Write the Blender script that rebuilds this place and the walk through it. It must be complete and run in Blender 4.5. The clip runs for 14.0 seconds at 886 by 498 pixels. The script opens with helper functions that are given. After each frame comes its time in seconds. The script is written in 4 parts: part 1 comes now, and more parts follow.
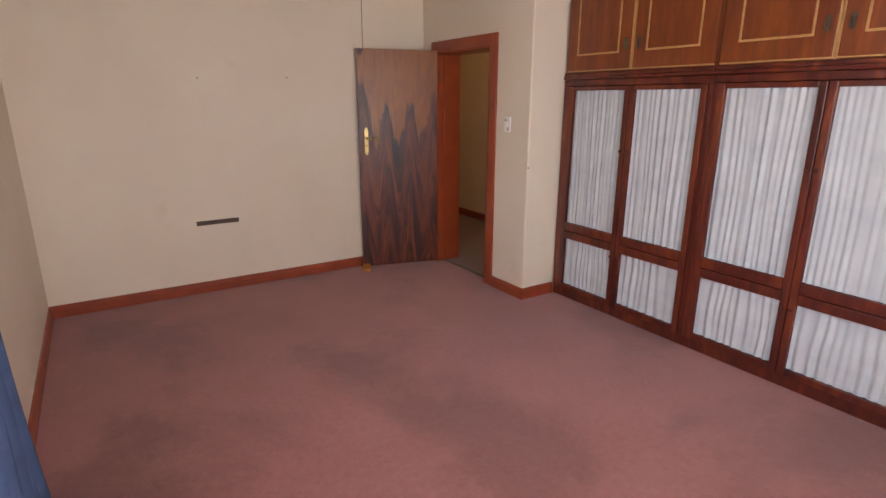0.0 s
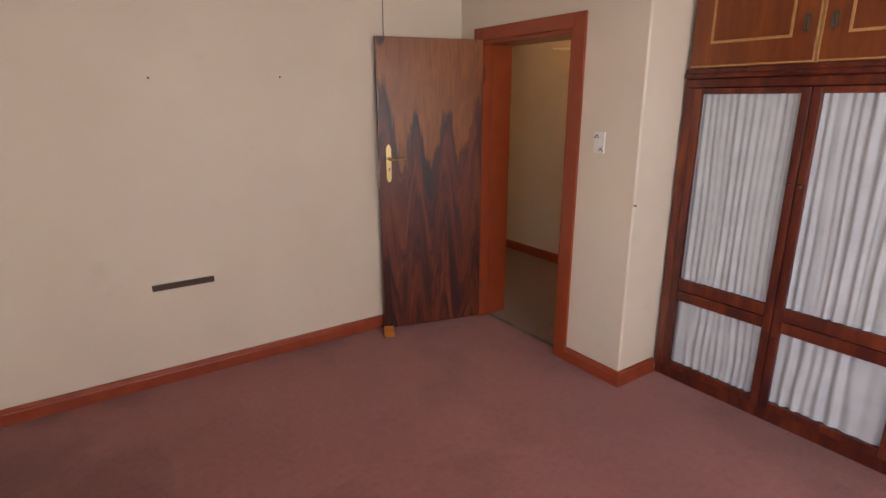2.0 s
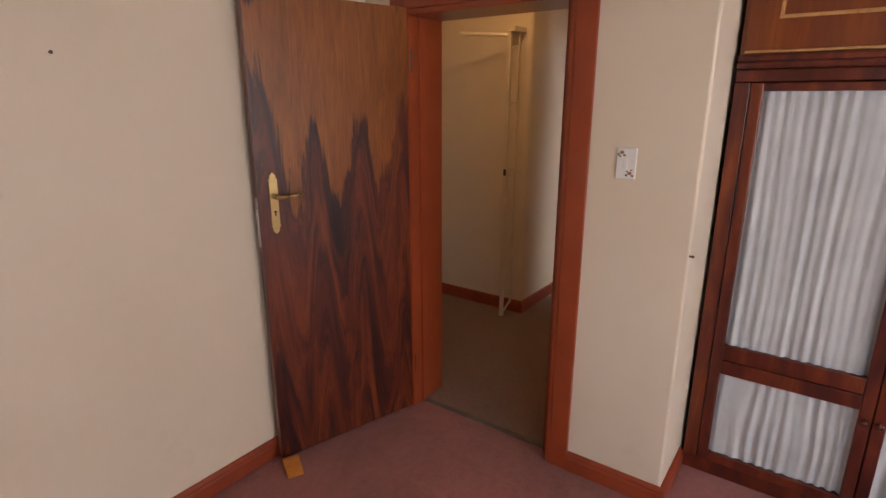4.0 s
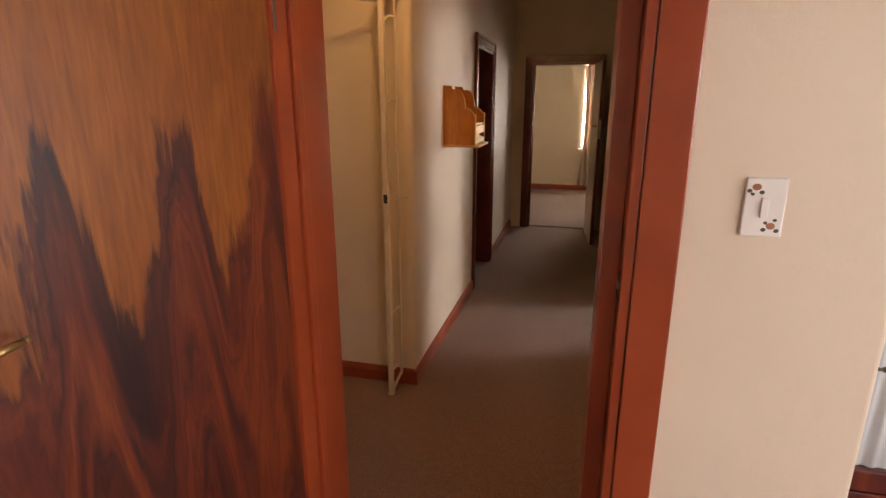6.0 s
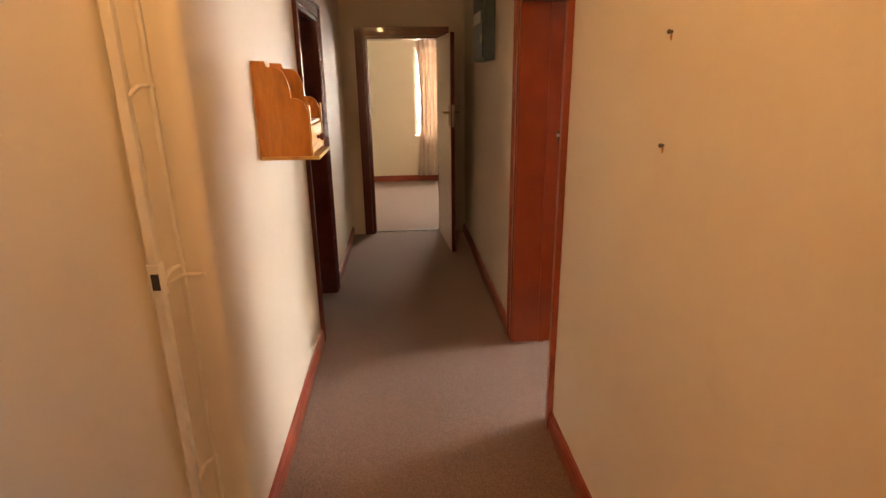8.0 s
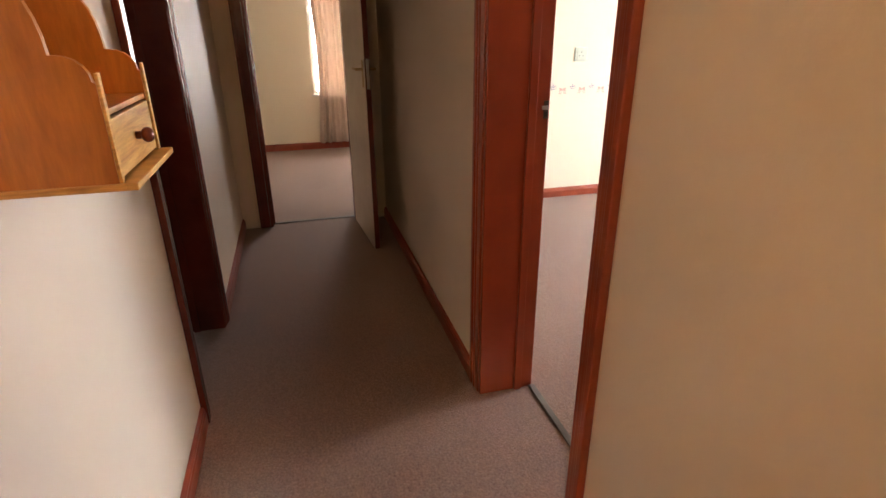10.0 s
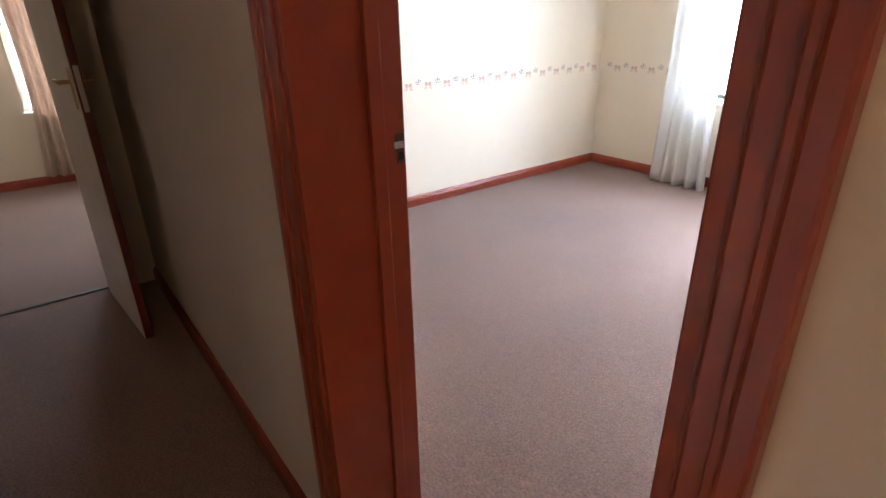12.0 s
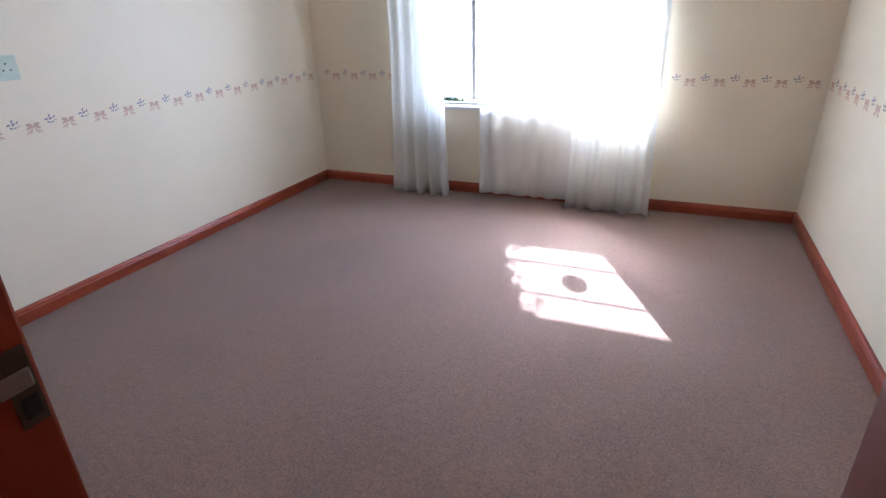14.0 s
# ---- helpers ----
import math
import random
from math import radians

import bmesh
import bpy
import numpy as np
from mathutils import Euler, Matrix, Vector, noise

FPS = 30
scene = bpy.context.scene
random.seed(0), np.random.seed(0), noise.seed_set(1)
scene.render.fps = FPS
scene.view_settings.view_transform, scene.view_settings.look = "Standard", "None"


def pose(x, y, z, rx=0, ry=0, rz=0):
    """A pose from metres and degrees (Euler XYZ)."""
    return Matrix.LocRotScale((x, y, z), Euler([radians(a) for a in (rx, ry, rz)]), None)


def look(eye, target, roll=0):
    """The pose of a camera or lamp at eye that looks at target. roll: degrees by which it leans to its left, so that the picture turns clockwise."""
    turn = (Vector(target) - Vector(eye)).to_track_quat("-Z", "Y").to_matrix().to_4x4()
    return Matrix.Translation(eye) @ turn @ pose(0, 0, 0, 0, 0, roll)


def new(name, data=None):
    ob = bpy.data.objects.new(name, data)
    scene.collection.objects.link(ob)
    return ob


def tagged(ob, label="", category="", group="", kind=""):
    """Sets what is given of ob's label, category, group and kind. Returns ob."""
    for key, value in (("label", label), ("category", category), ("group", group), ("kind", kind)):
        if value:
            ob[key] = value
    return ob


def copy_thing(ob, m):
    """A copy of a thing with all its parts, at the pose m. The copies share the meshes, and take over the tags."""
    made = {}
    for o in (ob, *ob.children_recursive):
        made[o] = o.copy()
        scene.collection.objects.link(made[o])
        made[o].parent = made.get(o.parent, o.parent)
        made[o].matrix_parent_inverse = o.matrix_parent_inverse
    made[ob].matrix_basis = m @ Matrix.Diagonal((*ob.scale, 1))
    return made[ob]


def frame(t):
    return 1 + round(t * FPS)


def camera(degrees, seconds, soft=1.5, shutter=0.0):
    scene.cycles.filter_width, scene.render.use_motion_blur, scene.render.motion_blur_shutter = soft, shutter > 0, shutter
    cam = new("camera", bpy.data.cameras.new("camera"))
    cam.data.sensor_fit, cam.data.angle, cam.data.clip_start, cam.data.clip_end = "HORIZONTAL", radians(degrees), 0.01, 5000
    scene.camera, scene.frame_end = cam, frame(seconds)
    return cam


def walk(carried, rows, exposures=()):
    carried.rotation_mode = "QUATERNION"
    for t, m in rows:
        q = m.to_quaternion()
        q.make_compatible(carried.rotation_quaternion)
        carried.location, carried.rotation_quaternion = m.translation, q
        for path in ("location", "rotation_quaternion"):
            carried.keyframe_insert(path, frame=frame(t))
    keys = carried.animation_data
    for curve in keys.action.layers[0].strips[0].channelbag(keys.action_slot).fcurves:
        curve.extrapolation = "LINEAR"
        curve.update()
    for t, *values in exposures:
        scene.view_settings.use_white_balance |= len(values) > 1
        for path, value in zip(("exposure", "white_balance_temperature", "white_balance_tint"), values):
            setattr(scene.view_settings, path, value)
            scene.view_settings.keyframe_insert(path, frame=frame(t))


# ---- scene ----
cam = camera(79.1, 14.0)
PATH = [
    (0, (-2.824, -4.753, 1.6), (-1.782, -3.132, 1.063), 0.2),
    (0.5, (-2.715, -4.406, 1.604), (-1.687, -2.775, 1.071), 0.1),
    (1, (-2.624, -4.018, 1.633), (-1.594, -2.392, 1.09), 0.0),
    (1.5, (-2.57, -3.668, 1.638), (-1.535, -2.044, 1.097), -0.0),
    (2, (-2.48, -3.338, 1.644), (-1.383, -1.755, 1.107), -0.1),
    (2.5, (-2.346, -2.988, 1.642), (-1.155, -1.47, 1.117), -0.1),
    (3, (-2.253, -2.644, 1.631), (-0.978, -1.194, 1.111), -0.1),
    (3.2, (-2.216, -2.494, 1.643), (-0.885, -1.097, 1.117), -0.1),
    (5.3, (-1.502, -1.276, 1.631), (0.288, -0.56, 1.099), -0.2),
    (5.5, (-1.378, -1.19, 1.619), (0.431, -0.522, 1.089), -0.3),
    (6, (-1.16, -0.961, 1.612), (0.707, -0.487, 1.074), -0.0),
    (6.5, (-0.851, -0.861, 1.609), (1.045, -0.553, 1.049), -0.3),
    (7, (-0.548, -0.765, 1.617), (1.358, -0.587, 1.039), -0.3),
    (7.5, (-0.262, -0.693, 1.615), (1.649, -0.701, 1.027), -0.5),
    (8, (0.02, -0.663, 1.618), (1.922, -0.806, 1.014), -0.8),
    (8.2, (0.131, -0.655, 1.611), (2.027, -0.827, 0.997), -0.8),
    (10.3, (1.311, -0.632, 1.594), (3.07, -1.187, 0.815), -0.6),
    (10.5, (1.425, -0.641, 1.593), (3.16, -1.259, 0.813), -0.7),
    (11, (1.658, -0.697, 1.575), (3.288, -1.546, 0.788), -0.9),
    (11.5, (1.892, -0.828, 1.576), (3.438, -1.823, 0.788), -1.0),
    (12, (2.068, -0.919, 1.568), (3.531, -2.025, 0.77), -1.1),
    (12.5, (2.276, -1.02, 1.551), (3.552, -2.333, 0.746), -1.2),
    (13, (2.423, -1.147, 1.53), (3.457, -2.658, 0.726), -1.9),
    (13.5, (2.561, -1.278, 1.549), (3.406, -2.902, 0.744), -1.6),
    (14, (2.653, -1.387, 1.55), (3.367, -3.074, 0.747), -1.6),
]
EXPOSURES = [(0, 2.85, 6750, 19), (3.2, 2.85, 6850, 19), (5.5, 3.15, 7200, 21), (6.5, 3.8, 7350, 21), (7.5, 4.2, 7350, 19), (8.2, 4.35, 7350, 17),
             (10.3, 4.0, 6250, 18), (11, 3.95, 6000, 17), (12, 3.65, 5300, 14), (12.5, 3.55, 5050, 12), (13, 3.2, 5050, 13), (14, 2.62, 5050, 14)]
walk(cam, [(t, look(e, g, r)) for t, e, g, r in PATH], EXPOSURES)

# ---- light ----
SUN_WAY = Vector((-0.385, 0.835, -0.668)).normalized()
world = bpy.data.worlds.new("sky")
scene.world = world
world.use_nodes = True
wn = world.node_tree.nodes
sky = wn.new("ShaderNodeTexSky")
sky.sky_type, sky.sun_disc = "NISHITA", False
sky.sun_elevation = math.asin(-SUN_WAY.z)
sky.sun_rotation = math.atan2(-SUN_WAY.x, -SUN_WAY.y)
wn["Background"].inputs["Strength"].default_value = 0.12
world.node_tree.links.new(sky.outputs["Color"], wn["Background"].inputs["Color"])

sun = new("sun", bpy.data.lights.new("sun", "SUN"))
sun.data.energy, sun.data.angle, sun.data.color = 5.0, radians(0.5), (1.0, 0.95, 0.86)
sun.matrix_world = look((0, 0, 0), SUN_WAY)


def window_light(name, eye, target, w, h, watts, color):
    ob = new(name, bpy.data.lights.new(name, "AREA"))
    ob.data.shape, ob.data.size, ob.data.size_y = "RECTANGLE", w, h
    ob.data.energy, ob.data.color = watts, color
    ob.matrix_world = look(eye, target)
    return ob


# Fill from behind the start, added to brighten the slot wall.
window_light("fill_light_back", (-1.65, -5.48, 1.5), (-1.65, 0, 1.0), 2.3, 1.3, 7.7, (0.92, 0.95, 1.0))
window_light("sky_light_bedroom", (-3.42, -3.9, 1.5), (0, -3.9, 1.2), 1.9, 1.3, 4.2, (0.90, 0.95, 1.0))
window_light("sky_light_second_bedroom", (3.80, -6.17, 1.46), (3.80, -2, 1.1), 1.85, 1.26, 12, (0.90, 0.95, 1.0))
window_light("sky_light_end_room", (9.16, -1.665, 1.425), (6, -1.665, 1.2), 1.47, 1.34, 8.5, (1.0, 0.95, 0.86))

# Added warm fill for the passage walls; no real lamp is known here.
warm_fill = new("warm_fill_light", bpy.data.lights.new("warm_fill_light", "POINT"))
warm_fill.data.energy, warm_fill.data.color, warm_fill.data.shadow_soft_size = 1.0, (1.0, 0.60, 0.25), 0.05
warm_fill.location = (0.78, -0.35, 2.50)


# ---- materials ----
def material(name, rough=0.6, metal=0.0):
    m = bpy.data.materials.new(name)
    m.use_nodes = True
    b = m.node_tree.nodes["Principled BSDF"]
    b.inputs["Roughness"].default_value, b.inputs["Metallic"].default_value = rough, metal
    return m, m.node_tree.nodes, m.node_tree.links, b


def coords(n, l, scale=(1, 1, 1)):
    tc, mp = n.new("ShaderNodeTexCoord"), n.new("ShaderNodeMapping")
    mp.inputs["Scale"].default_value = scale
    l.new(tc.outputs["Object"], mp.inputs["Vector"])
    return mp.outputs["Vector"]


def fbm(n, l, vec, scale, detail=4.0, rough=0.55, distort=0.0):
    t = n.new("ShaderNodeTexNoise")
    t.inputs["Scale"].default_value, t.inputs["Detail"].default_value = scale, detail
    t.inputs["Roughness"].default_value, t.inputs["Distortion"].default_value = rough, distort
    l.new(vec, t.inputs["Vector"])
    return t.outputs["Fac"]


def ramp(n, l, fac, stops):
    r = n.new("ShaderNodeValToRGB")
    while len(r.color_ramp.elements) < len(stops):
        r.color_ramp.elements.new(0.5)
    for e, (p, c) in zip(r.color_ramp.elements, stops):
        e.position, e.color = p, (*c, 1)
    l.new(fac, r.inputs["Fac"])
    return r.outputs["Color"]


def blend(n, l, fac, a, b, mode="MIX"):
    m = n.new("ShaderNodeMix")
    m.data_type, m.blend_type = "RGBA", mode
    for sock, v in ((m.inputs[0], fac), (m.inputs[6], a), (m.inputs[7], b)):
        if isinstance(v, bpy.types.NodeSocket):
            l.new(v, sock)
        elif isinstance(v, (int, float)):
            sock.default_value = v
        else:
            sock.default_value = (*v, 1)
    return m.outputs[2]


def bump(n, l, b, fac, strength, dist=0.01):
    bp = n.new("ShaderNodeBump")
    bp.inputs["Strength"].default_value, bp.inputs["Distance"].default_value = strength, dist
    l.new(fac, bp.inputs["Height"])
    l.new(bp.outputs["Normal"], b.inputs["Normal"])


def plaster(name, lo, hi, stain):
    m, n, l, b = material(name, 0.55)
    v = coords(n, l)
    big = fbm(n, l, v, 0.9, 5)
    base = ramp(n, l, big, [(0.3, lo), (0.7, hi)])
    spots = fbm(n, l, v, 2.3, 8, 0.7)
    dirty = ramp(n, l, spots, [(0.62, (0, 0, 0)), (0.78, (0.5, 0.5, 0.5))])
    l.new(blend(n, l, dirty, base, stain), b.inputs["Base Color"])
    bump(n, l, b, fbm(n, l, v, 45, 6, 0.65), 0.16, 0.006)
    return m


def carpet(name, a, b2, stain, fleck, fleck_amount, stain_from=0.52):
    m, n, l, b = material(name, 0.95)
    b.inputs["Sheen Weight"].default_value = 0.25
    v = coords(n, l)
    base = ramp(n, l, fbm(n, l, v, 1.3, 3), [(0.32, a), (0.68, b2)])
    worn = ramp(n, l, fbm(n, l, v, 0.85, 6, 0.6, 0.4), [(stain_from, (0, 0, 0)), (stain_from + 0.12, (0.62, 0.62, 0.62))])
    base = blend(n, l, worn, base, stain)
    tuft = fbm(n, l, v, 100, 4, 0.75)
    spk = ramp(n, l, tuft, [(0.36, (0, 0, 0)), (0.62, (fleck_amount,) * 3)])
    base = blend(n, l, spk, base, fleck)
    mid = ramp(n, l, fbm(n, l, v, 28, 4, 0.7), [(0.3, (0.82, 0.82, 0.82)), (0.7, (1.08, 1.08, 1.08))])
    l.new(blend(n, l, 1.0, base, mid, "MULTIPLY"), b.inputs["Base Color"])
    bump(n, l, b, tuft, 0.7, 0.006)
    return m


def timber(name, dark, mid, light, rough=0.35, grain=(14, 14, 1.2), coat=0.0, vary=False):
    m, n, l, b = material(name, rough)
    b.inputs["Coat Weight"].default_value, b.inputs["Coat Roughness"].default_value = coat, 0.15
    v = coords(n, l, grain)
    if vary:
        info, add = n.new("ShaderNodeObjectInfo"), n.new("ShaderNodeVectorMath")
        l.new(v, add.inputs[0])
        scl = n.new("ShaderNodeMath")
        scl.operation = "MULTIPLY"
        scl.inputs[1].default_value = 37.0
        l.new(info.outputs["Random"], scl.inputs[0])
        l.new(scl.outputs[0], add.inputs[1])
        v = add.outputs[0]
    g = fbm(n, l, v, 1.0, 7, 0.6, 1.2)
    col = ramp(n, l, g, [(0.28, dark), (0.5, mid), (0.74, light)])
    fine = ramp(n, l, fbm(n, l, v, 7, 4, 0.6), [(0.3, (0.8, 0.8, 0.8)), (0.7, (1.1, 1.1, 1.1))])
    l.new(blend(n, l, 1.0, col, fine, "MULTIPLY"), b.inputs["Base Color"])
    bump(n, l, b, g, 0.08, 0.004)
    return m


def paint(name, a, b2, rough, coat=0.0, chip=None, scale=6.0):
    m, n, l, b = material(name, rough)
    b.inputs["Coat Weight"].default_value = coat
    v = coords(n, l)
    col = ramp(n, l, fbm(n, l, v, scale, 5), [(0.3, a), (0.7, b2)])
    if chip:
        c = ramp(n, l, fbm(n, l, v, 16, 8, 0.75), [(0.70, (0, 0, 0)), (0.74, (0.8, 0.8, 0.8))])
        col = blend(n, l, c, col, chip)
    l.new(col, b.inputs["Base Color"])
    bump(n, l, b, fbm(n, l, v, 30, 5), 0.06, 0.004)
    return m


def cloth(name, color, clear, through_light, dark):
    m, n, l, b = material(name, 0.9)
    v = coords(n, l)
    col = ramp(n, l, fbm(n, l, v, 7, 5), [(0.3, dark), (0.7, color)])
    l.new(col, b.inputs["Base Color"])
    weave = fbm(n, l, coords(n, l, (300, 300, 60)), 1.0, 2)
    bump(n, l, b, weave, 0.15, 0.002)
    out = n["Material Output"]
    tr, mix, cl, mix2 = n.new("ShaderNodeBsdfTranslucent"), n.new("ShaderNodeMixShader"), n.new("ShaderNodeBsdfTransparent"), n.new("ShaderNodeMixShader")
    tr.inputs["Color"].default_value = (*color, 1)
    mix.inputs[0].default_value, mix2.inputs[0].default_value = through_light, clear
    l.new(b.outputs[0], mix.inputs[1]), l.new(tr.outputs[0], mix.inputs[2])
    l.new(mix.outputs[0], mix2.inputs[1]), l.new(cl.outputs[0], mix2.inputs[2])
    l.new(mix2.outputs[0], out.inputs["Surface"])
    return m


def flame_veneer():
    """Figured veneer: golden sapwood above, dark tongues of heartwood below, darker at the lock edge."""
    m, n, l, b = material("figured_veneer", 0.42)
    b.inputs["Coat Weight"].default_value, b.inputs["Coat Roughness"].default_value = 0.05, 0.2
    tc, sep = n.new("ShaderNodeTexCoord"), n.new("ShaderNodeSeparateXYZ")
    l.new(tc.outputs["Object"], sep.inputs[0])

    def op(kind, a, c=0.0, d=0.0):
        q = n.new("ShaderNodeMath")
        q.operation = kind
        for i, w in enumerate((a, c, d)):
            if isinstance(w, bpy.types.NodeSocket):
                l.new(w, q.inputs[i])
            else:
                q.inputs[i].default_value = w
        return q.outputs[0]

    u, z = sep.outputs["X"], sep.outputs["Z"]
    wob = fbm(n, l, coords(n, l, (8, 8, 1.6)), 1.0, 4, 0.55, 0.7)
    fine = fbm(n, l, coords(n, l, (26, 26, 2.6)), 1.0, 5, 0.6, 0.6)
    # jagged edge of the heartwood: two tall tongues
    wave = op("COSINE", op("MULTIPLY", op("SUBTRACT", op("MULTIPLY_ADD", op("SUBTRACT", wob, 0.5), 0.07, u), 0.255), 28.0))
    tall = op("MULTIPLY", op("POWER", op("MULTIPLY_ADD", wave, 0.5, 0.5), 1.2), op("MULTIPLY_ADD", fbm(n, l, coords(n, l, (3.1, 3.1, 0.4)), 1.0, 2), 0.75, -0.04))
    edge = op("ADD", op("ADD", tall, 1.20), op("MULTIPLY", op("SUBTRACT", wob, 0.5), 0.55))
    ragged = op("ADD", edge, op("MULTIPLY", op("SUBTRACT", fine, 0.5), 0.68))
    gold = op("MULTIPLY_ADD", op("SUBTRACT", z, ragged), 13.0, 0.5)
    # two short dark points that hang from the top edge
    tip = op("SUBTRACT", op("MULTIPLY", op("POWER", op("MULTIPLY_ADD", wave, 0.5, 0.5), 3.0), 0.14), op("SUBTRACT", 2.03, z))
    gold = op("SUBTRACT", gold, op("MAXIMUM", op("MULTIPLY", tip, 40.0), 0.0))
    shift = op("MULTIPLY", op("SUBTRACT", wob, 0.5), 0.12)
    for side in (op("SUBTRACT", op("ADD", 0.165, shift), u), op("SUBTRACT", u, op("ADD", 0.70, shift))):
        gold = op("SUBTRACT", gold, op("MAXIMUM", op("MULTIPLY", side, 26.0), 0.0))
    q = n.new("ShaderNodeClamp")
    l.new(gold, q.inputs[0])
    # cathedral figure that follows the tongues downwards
    vec = n.new("ShaderNodeCombineXYZ")
    l.new(op("MULTIPLY", u, 7.0), vec.inputs[0])
    l.new(op("MULTIPLY", op("SUBTRACT", op("MULTIPLY", edge, 1.5), z), 2.6), vec.inputs[2])
    figure = fbm(n, l, vec.outputs[0], 1.0, 5, 0.55, 1.1)
    heart = ramp(n, l, figure, [(0.32, (0.018, 0.0035, 0.003)), (0.43, (0.060, 0.009, 0.004)), (0.56, (0.135, 0.022, 0.005)), (0.72, (0.21, 0.047, 0.009))])
    rim = ramp(n, l, op("MULTIPLY_ADD", op("SUBTRACT", ragged, z), 5.0, 0.0), [(0.0, (0.66, 0.58, 0.58)), (0.4, (1, 1, 1))])
    heart = blend(n, l, 1.0, heart, rim, "MULTIPLY")
    sap = ramp(n, l, fbm(n, l, coords(n, l, (15, 15, 2.0)), 1.0, 5, 0.6, 1.0), [(0.3, (0.18, 0.046, 0.006)), (0.7, (0.31, 0.098, 0.011))])
    col = blend(n, l, q.outputs[0], heart, sap)
    pores = ramp(n, l, fbm(n, l, coords(n, l, (120, 120, 9)), 1.0, 3), [(0.35, (0.80, 0.78, 0.76)), (0.6, (1.03, 1.03, 1.03))])
    l.new(blend(n, l, 1.0, col, pores, "MULTIPLY"), b.inputs["Base Color"])
    return m


M_WALL = plaster("cream_wall_paint", (0.67, 0.575, 0.45), (0.74, 0.645, 0.52), (0.57, 0.465, 0.34))
M_WALL2 = plaster("pale_cream_wall_paint", (0.77, 0.68, 0.52), (0.83, 0.74, 0.58), (0.70, 0.60, 0.44))
M_CEIL = plaster("ceiling_paint", (0.62, 0.58, 0.50), (0.70, 0.66, 0.58), (0.55, 0.50, 0.42))
M_ROSE = carpet("rose_carpet", (0.285, 0.088, 0.074), (0.355, 0.120, 0.102), (0.12, 0.030, 0.022), (0.41, 0.158, 0.140), 0.35, 0.47)
M_TAUPE = carpet("taupe_carpet", (0.118, 0.060, 0.041), (0.158, 0.083, 0.058), (0.078, 0.038, 0.026), (0.36, 0.225, 0.16), 0.6, 0.56)
M_FRAME = paint("red_brown_gloss_paint", (0.25, 0.042, 0.014), (0.32, 0.060, 0.019), 0.28, 0.2, (0.34, 0.10, 0.05), 5.0)
M_DARKFRAME = paint("dark_red_varnish", (0.10, 0.018, 0.012), (0.155, 0.032, 0.018), 0.25, 0.3)
M_DARKGLOSS = paint("dark_red_gloss_varnish", (0.075, 0.012, 0.010), (0.12, 0.022, 0.014), 0.34)
M_DARKGLOSS.node_tree.nodes["Principled BSDF"].inputs["Specular IOR Level"].default_value = 0.3
M_BASE = paint("red_brown_skirting_paint", (0.23, 0.038, 0.014), (0.32, 0.058, 0.020), 0.38, 0.1, (0.42, 0.20, 0.11), 8.0)
M_VENEER = flame_veneer()
M_MAHOG = timber("dark_mahogany", (0.034, 0.005, 0.004), (0.095, 0.014, 0.007), (0.22, 0.045, 0.011), 0.32, (7, 7, 1.3), 0.2, True)
M_CUPB = timber("amber_cupboard_wood", (0.13, 0.024, 0.006), (0.19, 0.042, 0.008), (0.26, 0.066, 0.011), 0.34, (9, 9, 1.0), 0.2, True)
M_BEAD = timber("light_bead_wood", (0.36, 0.17, 0.055), (0.46, 0.24, 0.085), (0.55, 0.31, 0.12), 0.45, (20, 20, 20))
M_PINE = timber("varnished_pine", (0.34, 0.115, 0.016), (0.47, 0.17, 0.024), (0.55, 0.22, 0.035), 0.35, (9, 9, 1.6), 0.2, True)
M_PINEEND = timber("pine_front_grain", (0.34, 0.14, 0.03), (0.60, 0.33, 0.09), (0.72, 0.45, 0.14), 0.4, (4, 4, 42), 0.1, True)
M_NET = cloth("white_gathered_net", (0.62, 0.65, 0.67), 0.0, 0.10, (0.52, 0.55, 0.58))
M_DRAPE = cloth("white_curtain_cloth", (0.93, 0.93, 0.91), 0.10, 0.72, (0.89, 0.90, 0.89))
M_SHEER = cloth("white_sheer_cloth", (0.94, 0.94, 0.93), 0.28, 0.55, (0.90, 0.90, 0.90))
M_BLUE = cloth("blue_curtain_cloth", (0.085, 0.135, 0.27), 0.0, 0.15, (0.045, 0.075, 0.16))
M_PEACH = cloth("beige_curtain_cloth", (0.72, 0.60, 0.50), 0.0, 0.28, (0.62, 0.49, 0.40))
M_BRASS = paint("worn_brass", (0.42, 0.29, 0.12), (0.58, 0.42, 0.20), 0.36)
M_BRASS.node_tree.nodes["Principled BSDF"].inputs["Metallic"].default_value = 0.9
M_STEEL = paint("tarnished_steel", (0.42, 0.40, 0.36), (0.58, 0.55, 0.50), 0.38)
M_STEEL.node_tree.nodes["Principled BSDF"].inputs["Metallic"].default_value = 0.85
M_BRONZE = paint("dark_bronze", (0.05, 0.035, 0.02), (0.10, 0.07, 0.04), 0.4)
M_GATE = paint("cream_gate_paint", (0.60, 0.52, 0.40), (0.70, 0.62, 0.50), 0.45, 0.0, (0.45, 0.36, 0.24))
M_PLASTIC = paint("white_plastic", (0.74, 0.73, 0.70), (0.80, 0.79, 0.76), 0.35)
M_GREENPL = paint("pale_green_plastic", (0.50, 0.56, 0.46), (0.58, 0.64, 0.54), 0.4)
M_BLACK = paint("dark_hole", (0.012, 0.010, 0.009), (0.03, 0.022, 0.018), 0.7)
M_BATTEN = timber("dark_batten_wood", (0.035, 0.018, 0.012), (0.075, 0.04, 0.025), (0.12, 0.065, 0.04), 0.6, (2, 20, 20))
